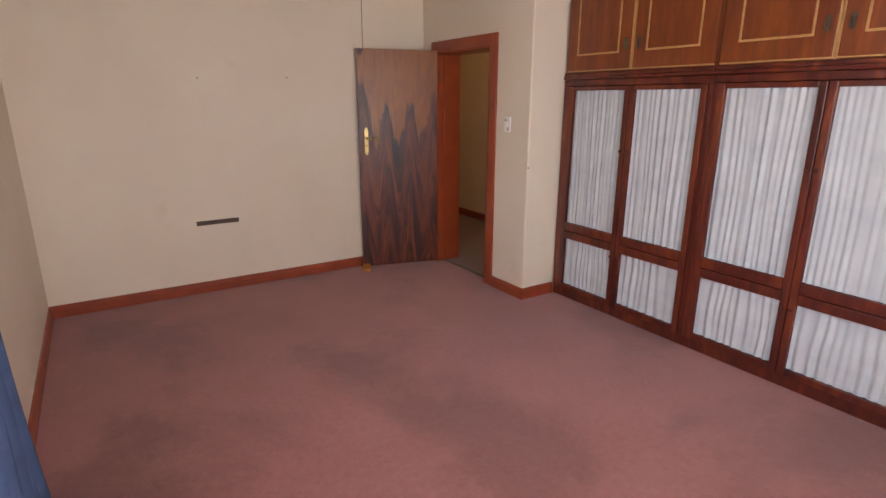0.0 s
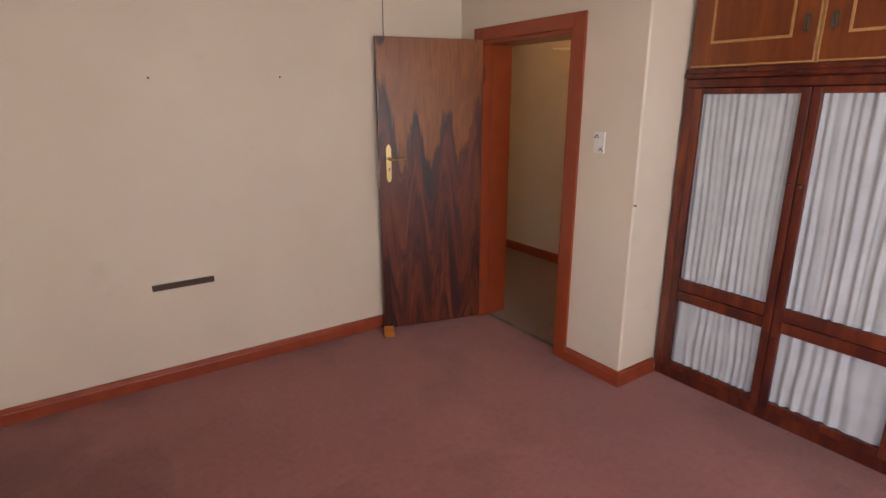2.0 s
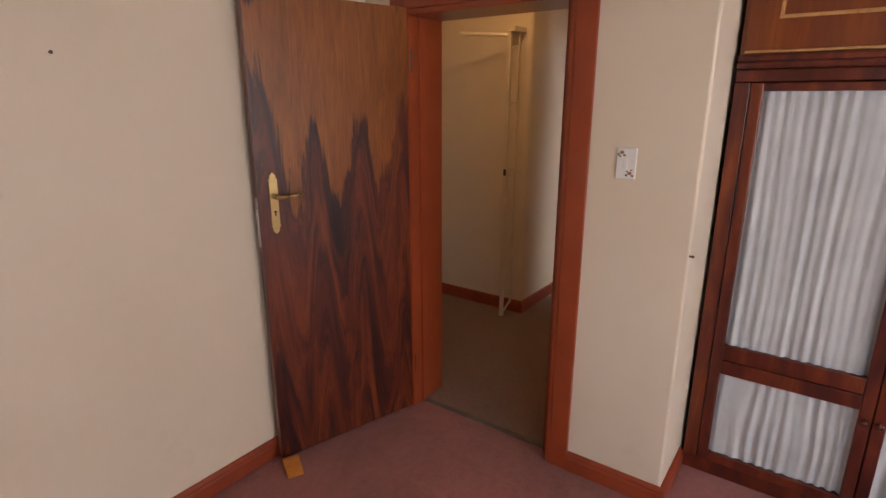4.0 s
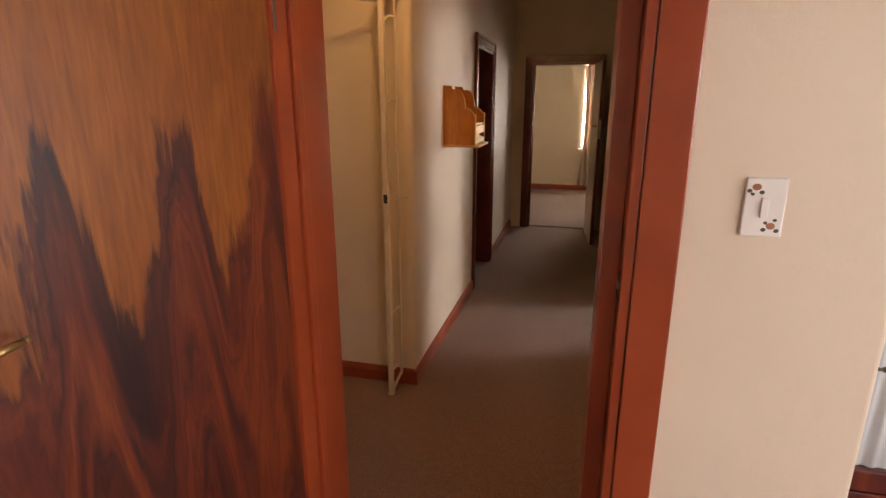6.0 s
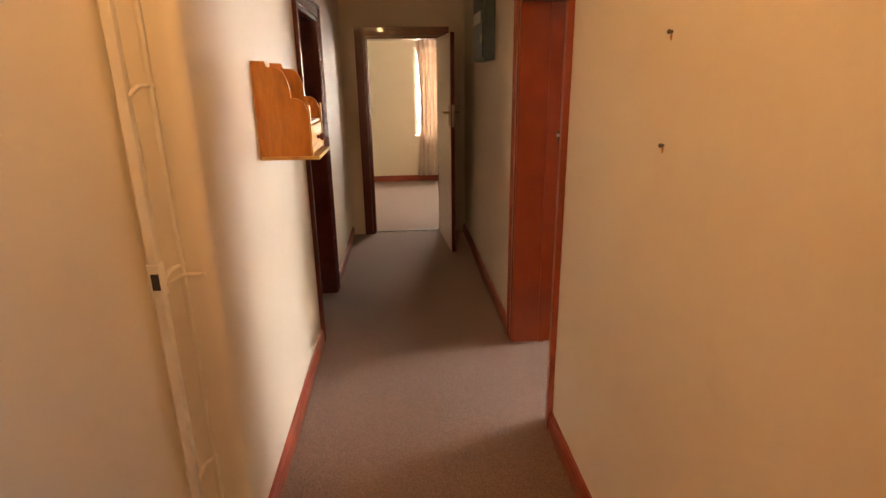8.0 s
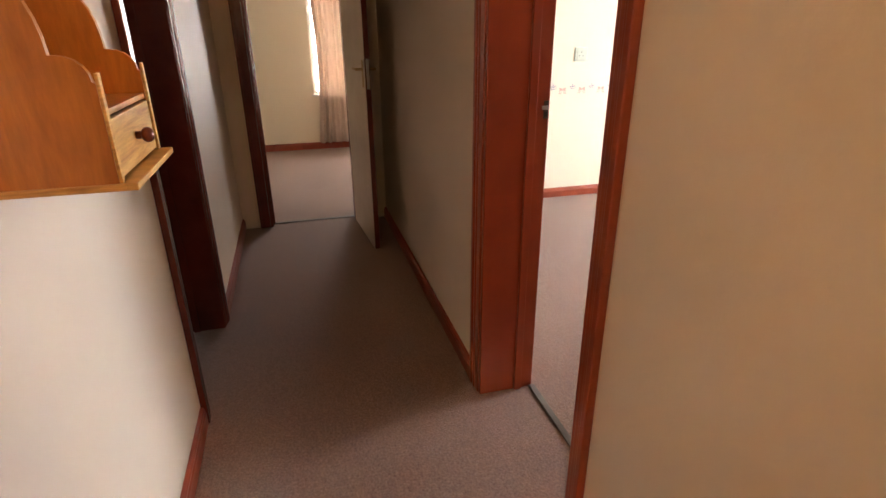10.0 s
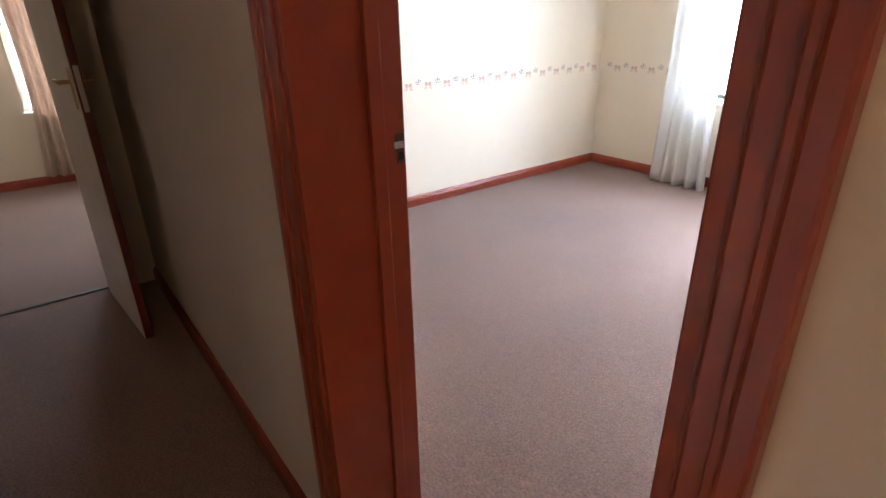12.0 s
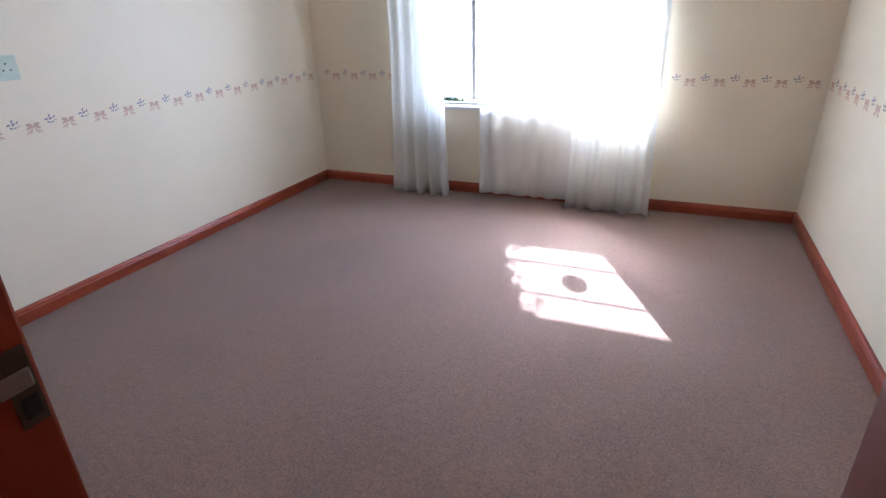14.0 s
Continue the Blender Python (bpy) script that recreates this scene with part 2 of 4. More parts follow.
M_STRIP = paint("dull_threshold_metal", (0.07, 0.06, 0.05), (0.14, 0.12, 0.10), 0.5)
M_DB = paint("slate_blue_metal_paint", (0.030, 0.055, 0.075), (0.05, 0.085, 0.11), 0.4)
M_CREAMLEAF = paint("cream_door_paint", (0.62, 0.55, 0.44), (0.70, 0.63, 0.52), 0.35)
M_BOW = paint("faded_rose_stencil", (0.54, 0.34, 0.26), (0.66, 0.46, 0.36), 0.7)
M_BLOSSOM = paint("slate_blue_stencil", (0.17, 0.17, 0.25), (0.34, 0.33, 0.40), 0.7)
M_WINFRAME = paint("white_window_paint", (0.66, 0.66, 0.64), (0.74, 0.74, 0.72), 0.35)
M_ROSEDOT = paint("rose_decal", (0.30, 0.10, 0.05), (0.42, 0.17, 0.08), 0.4)
M_LEAFDOT = paint("leaf_decal", (0.05, 0.06, 0.03), (0.09, 0.09, 0.05), 0.4)
M_LEAF = paint("shrub_leaf", (0.035, 0.075, 0.022), (0.07, 0.13, 0.04), 0.5)
M_BARK = timber("bark", (0.06, 0.04, 0.03), (0.11, 0.08, 0.055), (0.16, 0.12, 0.09), 0.85)
M_EARTH = plaster("dry_garden_earth", (0.20, 0.15, 0.09), (0.28, 0.21, 0.13), (0.10, 0.11, 0.05))
M_ROOF = paint("eave_board_paint", (0.30, 0.27, 0.23), (0.38, 0.35, 0.30), 0.6)
M_GLASS, _n, _l, _b = material("window_glass", 0.02)
_b.inputs["Transmission Weight"].default_value, _b.inputs["IOR"].default_value = 1.0, 1.45
# Glowing glass for the globe around the added passage fill.
M_OPAL, _n, _l, _b = material("opal_glass", 0.4)
_b.inputs["Base Color"].default_value = (0.9, 0.85, 0.75, 1)
_b.inputs["Emission Color"].default_value, _b.inputs["Emission Strength"].default_value = (1.0, 0.62, 0.28, 1), 0.6


# ---- mesh tools ----
def box(bm, lo, hi, bevel=0.0, seg=2):
    lo, hi = [min(a, c) for a, c in zip(lo, hi)], [max(a, c) for a, c in zip(lo, hi)]
    d = [c - a for a, c in zip(lo, hi)]
    mid = [(a + c) / 2 for a, c in zip(lo, hi)]
    r = bmesh.ops.create_cube(bm, size=1, matrix=Matrix.Translation(mid) @ Matrix.Diagonal((*d, 1)))
    if bevel:
        es = list({e for v in r["verts"] for e in v.link_edges})
        bmesh.ops.bevel(bm, geom=es, offset=min(bevel, min(d) * 0.45), segments=seg, affect="EDGES", profile=0.6)
    return bm


def rod(bm, a, b, r, sides=10, r2=None):
    a, b = Vector(a), Vector(b)
    m = Matrix.Translation((a + b) / 2) @ (b - a).to_track_quat("Z", "Y").to_matrix().to_4x4()
    bmesh.ops.create_cone(bm, cap_ends=True, segments=sides, radius1=r, radius2=r if r2 is None else r2, depth=(b - a).length, matrix=m)
    return bm


def ball(bm, c, r, squash=(1, 1, 1), u=12, v=8):
    bmesh.ops.create_uvsphere(bm, u_segments=u, v_segments=v, radius=r, matrix=Matrix.Translation(c) @ Matrix.Diagonal((*squash, 1)))
    return bm


def outline(bm, pts, ax, lo, hi):
    """Extrudes a closed outline of 2D points along axis ax from lo to hi."""
    def put(p, w):
        q = [p[0], p[1]]
        q.insert(ax, w)
        return bm.verts.new(q)
    a, b = [put(p, lo) for p in pts], [put(p, hi) for p in pts]
    bm.faces.new(a), bm.faces.new(b[::-1])
    for i in range(len(pts)):
        bm.faces.new((a[i], b[i], b[(i + 1) % len(pts)], a[(i + 1) % len(pts)]))
    bmesh.ops.recalc_face_normals(bm, faces=bm.faces)
    return bm


def part(name, bm, mat, parent=None, label="", smooth=False):
    me = bpy.data.meshes.new(name)
    bm.to_mesh(me)
    bm.free()
    me.materials.append(mat)
    if smooth:
        me.shade_smooth()
    ob = new(name, me)
    ob.parent = parent
    return tagged(ob, label)


def B():
    return bmesh.new()


def empty(name, m, label, category, group="", kind=""):
    ob = new(name)
    ob.matrix_world = m
    ob.empty_display_size = 0.1
    return tagged(ob, label, category, group, kind)


def wall(name, boxes, mat, label, bevel=0.0):
    bm = B()
    for lo, hi in boxes:
        box(bm, lo, hi, bevel)
    return tagged(part(name, bm, mat), label, "wall", kind="structure")


# ---- plan ----
H = 2.75            # ceiling
XL = -3.28          # bedroom, window wall
YB = -5.34          # bedroom, wall behind the start
T = 0.235           # wall thickness
YH = -1.34          # passage, wall with the second bedroom's door
YP = -0.105         # passage, opposite wall
XG = 1.545          # wall with the folded gate
XE = 5.76           # passage end
R2L, R2R, R2W = 5.885, 1.65, -5.98
XF = 8.97           # end room, far wall
D1A, D1B, DH = -0.255, -1.085, 2.03   # bedroom doorway
D2A, D2B = 2.243, 3.108               # second bedroom doorway
D3A, D3B = 3.30, 4.08                 # closed door in the passage
D4A, D4B = -0.33, -1.095              # doorway at the passage end

floor1 = tagged(part("floor_bedroom", box(box(B(), (XL - T, YB - T, -0.12), (0.075, T, 0)), (0.075, YB - T, -0.12), (1.18, -1.575, 0)), M_ROSE),
                "worn rose-pink fitted carpet with darker stains", "carpet", kind="structure")
floor2 = tagged(part("floor_passage", box(box(B(), (0.075, -1.575, -0.12), (9.3, 1.9, 0)), (1.18, -6.2, -0.12), (9.3, -1.575, 0)), M_TAUPE),
                "speckled taupe-brown fitted carpet", "carpet", kind="structure")

wall("wall_slot", [((XL - T, 0, 0), (0, T, H))], M_WALL, "smooth cream painted plaster wall")
WY0, WY1, WZ0, WZ1 = -4.95, -2.95, 0.85, 2.15
wall("wall_bedroom_window", [((XL - T, YB, 0), (XL, WY0, H)), ((XL - T, WY1, 0), (XL, 0, H)), ((XL - T, WY0, 0), (XL, WY1, WZ0)),
                             ((XL - T, WY0, WZ1), (XL, WY1, H))], M_WALL, "cream painted plaster wall with a wide window")
# Unseen opening, added to let the back fill light in.
BX0, BX1 = -2.85, -0.45
wall("wall_bedroom_back", [((XL - T, YB - T, 0), (BX0, YB, H)), ((BX1, YB - T, 0), (1.18, YB, H)), ((BX0, YB - T, 0), (BX1, YB, WZ0)), ((BX0, YB - T, WZ1), (BX1, YB, H))], M_WALL, "cream plaster wall with an added, unseen window opening")
wall("wall_bedroom_door", [((0, D1A, 0), (T, T, H)), ((0, D1B, DH), (T, D1A, H))], M_WALL,
     "cream plaster wall round the bedroom doorway")
wall("wall_wardrobe_back", [((0.95, YB, 0), (1.18, -1.575, H))], M_WALL, "cream plaster wall behind the wardrobe")
wall("wall_passage_south", [((T, -1.575, 0), (D2A, YH, H)), ((D2B, -1.575, 0), (XE + T, YH, H)), ((D2A, -1.575, DH), (D2B, YH, H))], M_WALL,
     "cream plaster passage wall with nail holes")
def rounded(cx, cy, r, a0, a1, k=8):
    return [(cx + r * math.cos(radians(a0 + (a1 - a0) * i / k)), cy + r * math.sin(radians(a0 + (a1 - a0) * i / k))) for i in range(k + 1)]


tagged(part("wall_pier", outline(B(), [(0, D1B), *rounded(0.012, -1.563, 0.012, 180, 270, 4), (T, -1.575), (T, D1B)], 2, 0, H), M_WALL),
       "cream plaster wall end beside the wardrobe", "wall", kind="structure")
tagged(part("wall_gate", outline(B(), [(XG + T, YP + T), (XG + T, 1.7), (XG, 1.7), *rounded(XG + 0.04, YP + 0.04, 0.04, 180, 270), (D3A, YP), (D3A, YP + T)], 2, 0, H), M_WALL),
       "cream plaster wall with a rounded corner", "wall", kind="structure")
wall("wall_passage_north", [((D3B, YP, 0), (XE, YP + T, H)), ((D3A, YP, DH), (D3B, YP + T, H))], M_WALL,
     "cream plaster passage wall")
wall("wall_hall_west", [((0, T, 0), (T, 1.7, H))], M_WALL, "cream plaster wall of the side passage")
wall("wall_hall_end", [((0, 1.7, 0), (XG + T, 1.9, H))], M_WALL, "cream plaster wall closing the side passage")
wall("wall_passage_end", [((XE, YP + T, 0), (XE + T, 1.1, H)), ((XE, D4A, 0), (XE + T, YP + T, H)), ((XE, YH, 0), (XE + T, D4B, H)),
                          ((XE, D4B, DH), (XE + T, D4A, H))], M_WALL, "cream plaster wall at the passage end")
X0, X1, Z0, Z1 = 2.85, 4.75, 0.79, 2.10
wall("wall_second_window", [((R2R - T, R2W - T, 0), (X0, R2W, H)), ((X1, R2W - T, 0), (R2L + T, R2W, H)), ((X0, R2W - T, 0), (X1, R2W, Z0)),
                            ((X0, R2W - T, Z1), (X1, R2W, H))], M_WALL2, "pale cream wall with a stencilled border and window")
wall_r2l = wall("wall_second_left", [((R2L, R2W, 0), (XE + T, -1.575, H))], M_WALL2, "pale cream wall with a stencilled bow border")
wall_r2r = wall("wall_second_right", [((R2R - T, R2W, 0), (R2R, -1.575, H))], M_WALL2, "pale cream wall with a stencilled bow border")
wall_r2w = bpy.data.objects["wall_second_window"]
EY0, EY1 = -2.4, -0.92
wall("wall_end_room_far", [((XF, EY1, 0), (XF + T, 1.1, H)), ((XF, -3.6, 0), (XF + T, EY0, H)), ((XF, EY0, 0), (XF + T, EY1, 0.75)),
                           ((XF, EY0, 2.1), (XF + T, EY1, H))], M_WALL2, "pale cream wall with a curtained window")
wall("wall_end_room_sides", [((XE, 1.1, 0), (XF + T, 1.3, H)), ((XE + T, -3.8, 0), (XF + T, -3.6, H))], M_WALL2, "pale cream side wall")
tagged(part("ceiling", box(B(), (XL - T, R2W - T, H), (XF + T, 1.9, H + 0.15)), M_CEIL), "off-white painted ceiling", "ceiling", kind="structure")

# outdoors
tagged(part("ground", box(B(), (-400, -400, -0.7), (400, 400, -0.35)), M_EARTH), "dry brown garden earth", "ground", kind="structure")
tagged(part("roof_eave", box(box(B(), (1.0, -7.06, 2.60), (9.6, R2W - T, 2.745)), (1.0, -7.09, 2.51), (9.6, -7.06, 2.745)), M_ROOF), "painted roof overhang above the window", "eave", kind="structure")


# Unseen slab, added only to block direct sun at the back opening.
tagged(part("bedroom_sun_blocker", box(B(), (-4.2, -8.2, 2.40), (1.0, YB - T, 2.52)), M_ROOF), "unseen roof slab, added to keep sun out of the bedroom", "verandah roof", kind="structure")
# Another added slab, out of view: stops a sun patch in the end room.
tagged(part("end_room_sun_blocker", box(B(), (XF + T, -7.6, 2.42), (12.2, 1.9, 2.56)), M_ROOF), "unseen roof slab, added to shade the end room's window", "eave", kind="structure")


# ---- skirting boards ----
def skirting(a, b, inward):
    """A moulded board along the wall from a to b; inward: the side of the room."""
    a, b, n = Vector((*a, 0)), Vector((*b, 0)), Vector((*inward, 0))
    prof = [(0, 0), (0.02, 0), (0.02, 0.062), (0.016, 0.070), (0.016, 0.078), (0.010, 0.088), (0, 0.092)]
    bm = B()
    rows = [[bm.verts.new(p + n * d + Vector((0, 0, z))) for d, z in prof] for p in (a, b)]
    k = len(prof)
    for i in range(k):
        bm.faces.new((rows[0][i], rows[1][i], rows[1][(i + 1) % k], rows[0][(i + 1) % k]))
    bm.faces.new(rows[0][::-1]), bm.faces.new(rows[1])
    bmesh.ops.recalc_face_normals(bm, faces=bm.faces)
    return tagged(part("baseboard", bm, M_BASE), "red-brown painted moulded skirting board", "skirting board", kind="structure")


FW = 0.085
skirting((XL, 0), (-0.0, 0), (0, -1))
skirting((XL, YB), (XL, -0.02), (1, 0))
skirting((0, D1B - FW), (0, -1.595), (-1, 0))
skirting((0, -1.575), (0.33, -1.575), (0, -1))
skirting((0, -0.02), (0, D1A + FW), (-1, 0))
skirting((T, YH), (D2A - 0.063, YH), (0, 1))
skirting((D2B + 0.10, YH), (XE, YH), (0, 1))
skirting((XG - 0.02, YP), (D3A - FW, YP), (0, -1))
skirting((XG, YP), (XG, 1.7), (-1, 0))
skirting((D3B + FW, YP), (XE, YP), (0, -1))
skirting((R2L, R2W), (R2L, -1.575), (-1, 0))
skirting((R2R, R2W), (R2R, -1.575), (1, 0))
skirting((R2R, R2W), (R2L, R2W), (0, 1))
skirting((D2B + 0.10, -1.575), (R2L, -1.575), (0, -1))
skirting((XF, -3.6), (XF, 1.1), (-1, 0))


# ---- doorways ----
def doorway(name, m, width, mat, label, stop_at, depth=T, ridge=True, wide=0.0, first=FW, last=FW):
    """A lined doorway. Local x across the opening from 0 to width, y through the wall from 0 to depth, z up. first: the architrave's width beside x = 0."""
    d = empty(name, m, label, "doorway", kind="structure")
    for name_, x0, x1 in (("jamb", 0, 0.022), ("jamb", width - 0.022, width)):
        part(name_, box(B(), (x0, -0.012, 0), (x1, depth + 0.012, DH + 0.0), 0.003), mat, d)
    part("head", box(B(), (0.022, -0.012, DH - 0.024), (width - 0.022, depth + 0.012, DH), 0.003), mat, d)
    for x0, x1 in ((0.022, 0.034), (width - 0.034, width - 0.022)):
        thick = wide and x0 > 0.1
        part("door_stop", box(B(), (x0 - (wide if thick else 0), stop_at, 0), (x1, depth + 0.012 if thick else stop_at + 0.035, DH - 0.024), 0.003), mat, d)
    for y0, y1, y2 in ((-0.018, 0.0, -0.026), (depth, depth + 0.018, depth + 0.026)):
        y2 = y2 if ridge else (y0 if y0 < 0 else y1)
        ya, yb = (y2, 0.0) if y0 < 0 else (depth, y2)
        for x0, x1, xa, xb in ((-first, -0.001, -first, -first + 0.026), (width + 0.001, width + last, width + last - 0.026, width + last)):
            inset = 0.003 if ridge else 0.0
            bm = box(B(), (x0 + (inset if x0 < 0 else 0), y0, 0), (x1 - (inset if x0 > 0 else 0), y1, DH + 0.001 if ridge else DH + FW), 0.004)
            if ridge:
                box(bm, (xa, ya, 0), (xb, yb, DH + FW), 0.005)
            xm = (x0 + x1) / 2
            if ridge:
                box(bm, (xm - 0.006, ya * 0.9 if y0 < 0 else depth, 0), (xm + 0.006, yb if y0 < 0 else depth + 0.0234, DH + FW * 0.5), 0.003)
            part("architrave", bm, mat, d)
        e = FW - 0.026 if ridge else 0.0
        bm = box(B(), (-e - first + FW, y0, DH + 0.001), (width + e + last - FW, y1, DH + FW - (0.003 if ridge else 0)), 0.004)
        if ridge:
            box(bm, (-first + 0.026, ya, DH + FW - 0.026), (width + last - 0.026, yb, DH + FW), 0.005)
        part("top_architrave", bm, mat, d)
    return d


def lever_handle(leaf, u, z, y, side, mat):
    """A long plate with pointed ends, a keyhole and a lever. y: the leaf's face, side: -1 or 1 away from it."""
    pl = B()
    box(pl, (u - 0.018, y, z - 0.105), (u + 0.018, y + side * 0.007, z + 0.085), 0.003)
    for s, zz in ((1, z + 0.085), (-1, z - 0.105)):
        outline(pl, [(u - 0.021, zz), (u + 0.021, zz), (u + 0.012, zz + s * 0.012), (u + 0.014, zz + s * 0.020), (u, zz + s * 0.034), (u - 0.014, zz + s * 0.020), (u - 0.012, zz + s * 0.012)], 1, y, y + side * 0.005)
    plate = part("handle_plate", pl, mat, leaf, "long brass door plate with pointed ends")
    lv = B()
    rod(lv, (u, y + side * 0.004, z + 0.022), (u, y + side * 0.05, z + 0.022), 0.011)
    rod(lv, (u, y + side * 0.046, z + 0.022), (u + 0.045, y + side * 0.05, z + 0.018), 0.010, 10, 0.008)
    rod(lv, (u + 0.045, y + side * 0.05, z + 0.018), (u + 0.105, y + side * 0.048, z + 0.026), 0.008, 10, 0.006)
    ball(lv, (u + 0.105, y + side * 0.048, z + 0.026), 0.0065)
    part("lever", lv, mat, plate, "brass lever", True)
    kh = B()
    rod(kh, (u, y + side * 0.006, z - 0.045), (u, y + side * 0.009, z - 0.045), 0.006)
    box(kh, (u - 0.003, y + side * 0.006, z - 0.062), (u + 0.003, y + side * 0.009, z - 0.045))
    part("keyhole", kh, M_BLACK, plate)


def strike(d, x, y, z, side):
    """A strike plate let into a jamb; side: the way that it faces in x."""
    s = part("strike_plate", box(B(), (x, y - 0.010, z - 0.034), (x + side * 0.003, y + 0.010, z + 0.034), 0.001), M_BRONZE, d, "tarnished strike plate")
    part("latch_slot", box(B(), (x + side * 0.003, y - 0.006, z - 0.026), (x + side * 0.0045, y + 0.006, z - 0.008)), M_BLACK, s)
    part("latch_lip", box(B(), (x + side * 0.002, y - 0.018, z + 0.0), (x + side * 0.006, y + 0.007, z + 0.016), 0.002), M_STEEL, s)


# bedroom doorway: local x runs along -y, local y along +x
d1 = doorway("door_1", pose(0, D1A, 0, 0, 0, -90), D1A - D1B, M_FRAME, "red-brown painted doorway with chipped edges", 0.055, ridge=False, wide=0.030)
strike(d1, D1A - D1B - 0.022, 0.028, 1.21, -1)
# its open leaf: local x from the lock edge to the hinge, -y towards the room
la = math.degrees(math.atan2(-0.268 + 0.067, -0.005 + 0.735))
leaf1 = empty("bedroom_door", pose(-0.735, -0.067, 0.008, 0, 0, la), "open figured-veneer door, golden above, dark below", "door")
LW = 0.76
lf = part("leaf", box(B(), (0, 0.0, 0), (LW, 0.04, 2.03), 0.002), M_VENEER, leaf1)
for w0, w1 in ((-0.004, 0.0),):
    part("edge_lipping", box(B(), (w0, 0.001, 0), (w1, 0.039, 2.03)), M_MAHOG, leaf1)
lever_handle(lf, 0.062, 1.222, 0.0, -1, M_BRASS)
lk = part("lock_face", box(B(), (-0.0065, 0.010, 1.03), (-0.004, 0.031, 1.24), 0.001), M_STEEL, leaf1, "steel mortice lock face")
part("latch_bolt", box(B(), (-0.014, 0.013, 1.17), (-0.0065, 0.028, 1.195), 0.002), M_STEEL, lk)
for hz in (0.25, 1.8):
    part("hinge", rod(B(), (LW + 0.006, -0.004, hz - 0.05), (LW + 0.006, -0.004, hz + 0.05), 0.006), M_BRONZE, leaf1)
tagged(part("threshold_strip", box(B(), (0.065, D1B + 0.022, 0.0), (0.095, D1A - 0.022, 0.007), 0.003), M_STRIP), "dull metal carpet strip in the doorway", "threshold strip", kind="structure")

# second bedroom doorway: local x along +x, local y towards -y
d2 = doorway("door_2", pose(D2B, YH, 0, 0, 0, 180), D2B - D2A, M_FRAME, "red-brown painted doorway with ridged architraves", 0.155, wide=0.055, first=0.10, last=0.063)
strike(d2, 0.022, 0.232, 1.295, 1)
leaf2 = empty("second_bedroom_door", pose(2.333, -1.612, 0.008, 0, 0, -97), "dark glossy red-brown door, standing open", "door")
l2 = part("leaf", box(B(), (0, -0.04, 0), (0.80, 0, 2.0), 0.003), M_DARKGLOSS, leaf2)
for hz in (0.25, 1.75):
    part("hinge", rod(B(), (-0.006, 0.004, hz - 0.05), (-0.006, 0.004, hz + 0.05), 0.006), M_BRONZE, leaf2)
tagged(part("threshold_strip", box(B(), (D2A + 0.022, -1.602, 0.0), (D2B - 0.022, -1.572, 0.007), 0.003), M_STRIP), "dull metal carpet strip in the doorway", "threshold strip", kind="structure")

# closed door in the passage
d3 = doorway("door_3", pose(D3A, YP, 0), D3B - D3A, M_DARKFRAME, "dark red-brown varnished doorway with a closed door", 0.12)
part("leaf", box(B(), (0.024, 0.157, 0.008), (D3B - D3A - 0.024, 0.197, DH - 0.028), 0.003), M_DARKFRAME, d3)

# doorway at the passage end; local x along -y
d4 = doorway("door_4", pose(XE, D4A, 0, 0, 0, -90), D4A - D4B, M_DARKFRAME, "dark brown doorway at the passage end", 0.06)
strike(d4, 0.022, 0.03, 1.30, 1)
leaf4 = empty("end_room_door", pose(XE - 0.03, D4B + 0.035, 0.008, 0, 0, 185), "cream-faced door with brown edge, standing open", "door")
l4 = part("leaf", box(B(), (0, 0, 0), (0.745, 0.036, 2.0), 0.003), M_DARKFRAME, leaf4)
part("painted_face", box(B(), (0.004, -0.004, 0.004), (0.741, -0.0002, 1.996), 0.001), M_CREAMLEAF, leaf4, "cream painted face")
for yy, sd in ((-0.004, -1), (0.036, 1)):
    hb = B()
    box(hb, (0.672, yy, 1.20), (0.705, yy + sd * 0.006, 1.38), 0.002)
    rod(hb, (0.689, yy, 1.32), (0.689, yy + sd * 0.05, 1.32), 0.010)
    rod(hb, (0.689, yy + sd * 0.047, 1.32), (0.59, yy + sd * 0.047, 1.32), 0.009)
    part("door_handle", hb, M_BRASS, leaf4, "brass lever handle")
part("lock_face", box(B(), (0.745, 0.008, 1.19), (0.748, 0.028, 1.39)), M_STEEL, leaf4)
tagged(part("threshold_strip", box(B(), (XE + 0.06, D4B + 0.022, 0.0), (XE + 0.09, D4A - 0.022, 0.007), 0.003), M_STRIP), "dark carpet strip in the doorway", "threshold strip", kind="structure")

# ---- bedroom: wardrobe ----
WX = 0.335


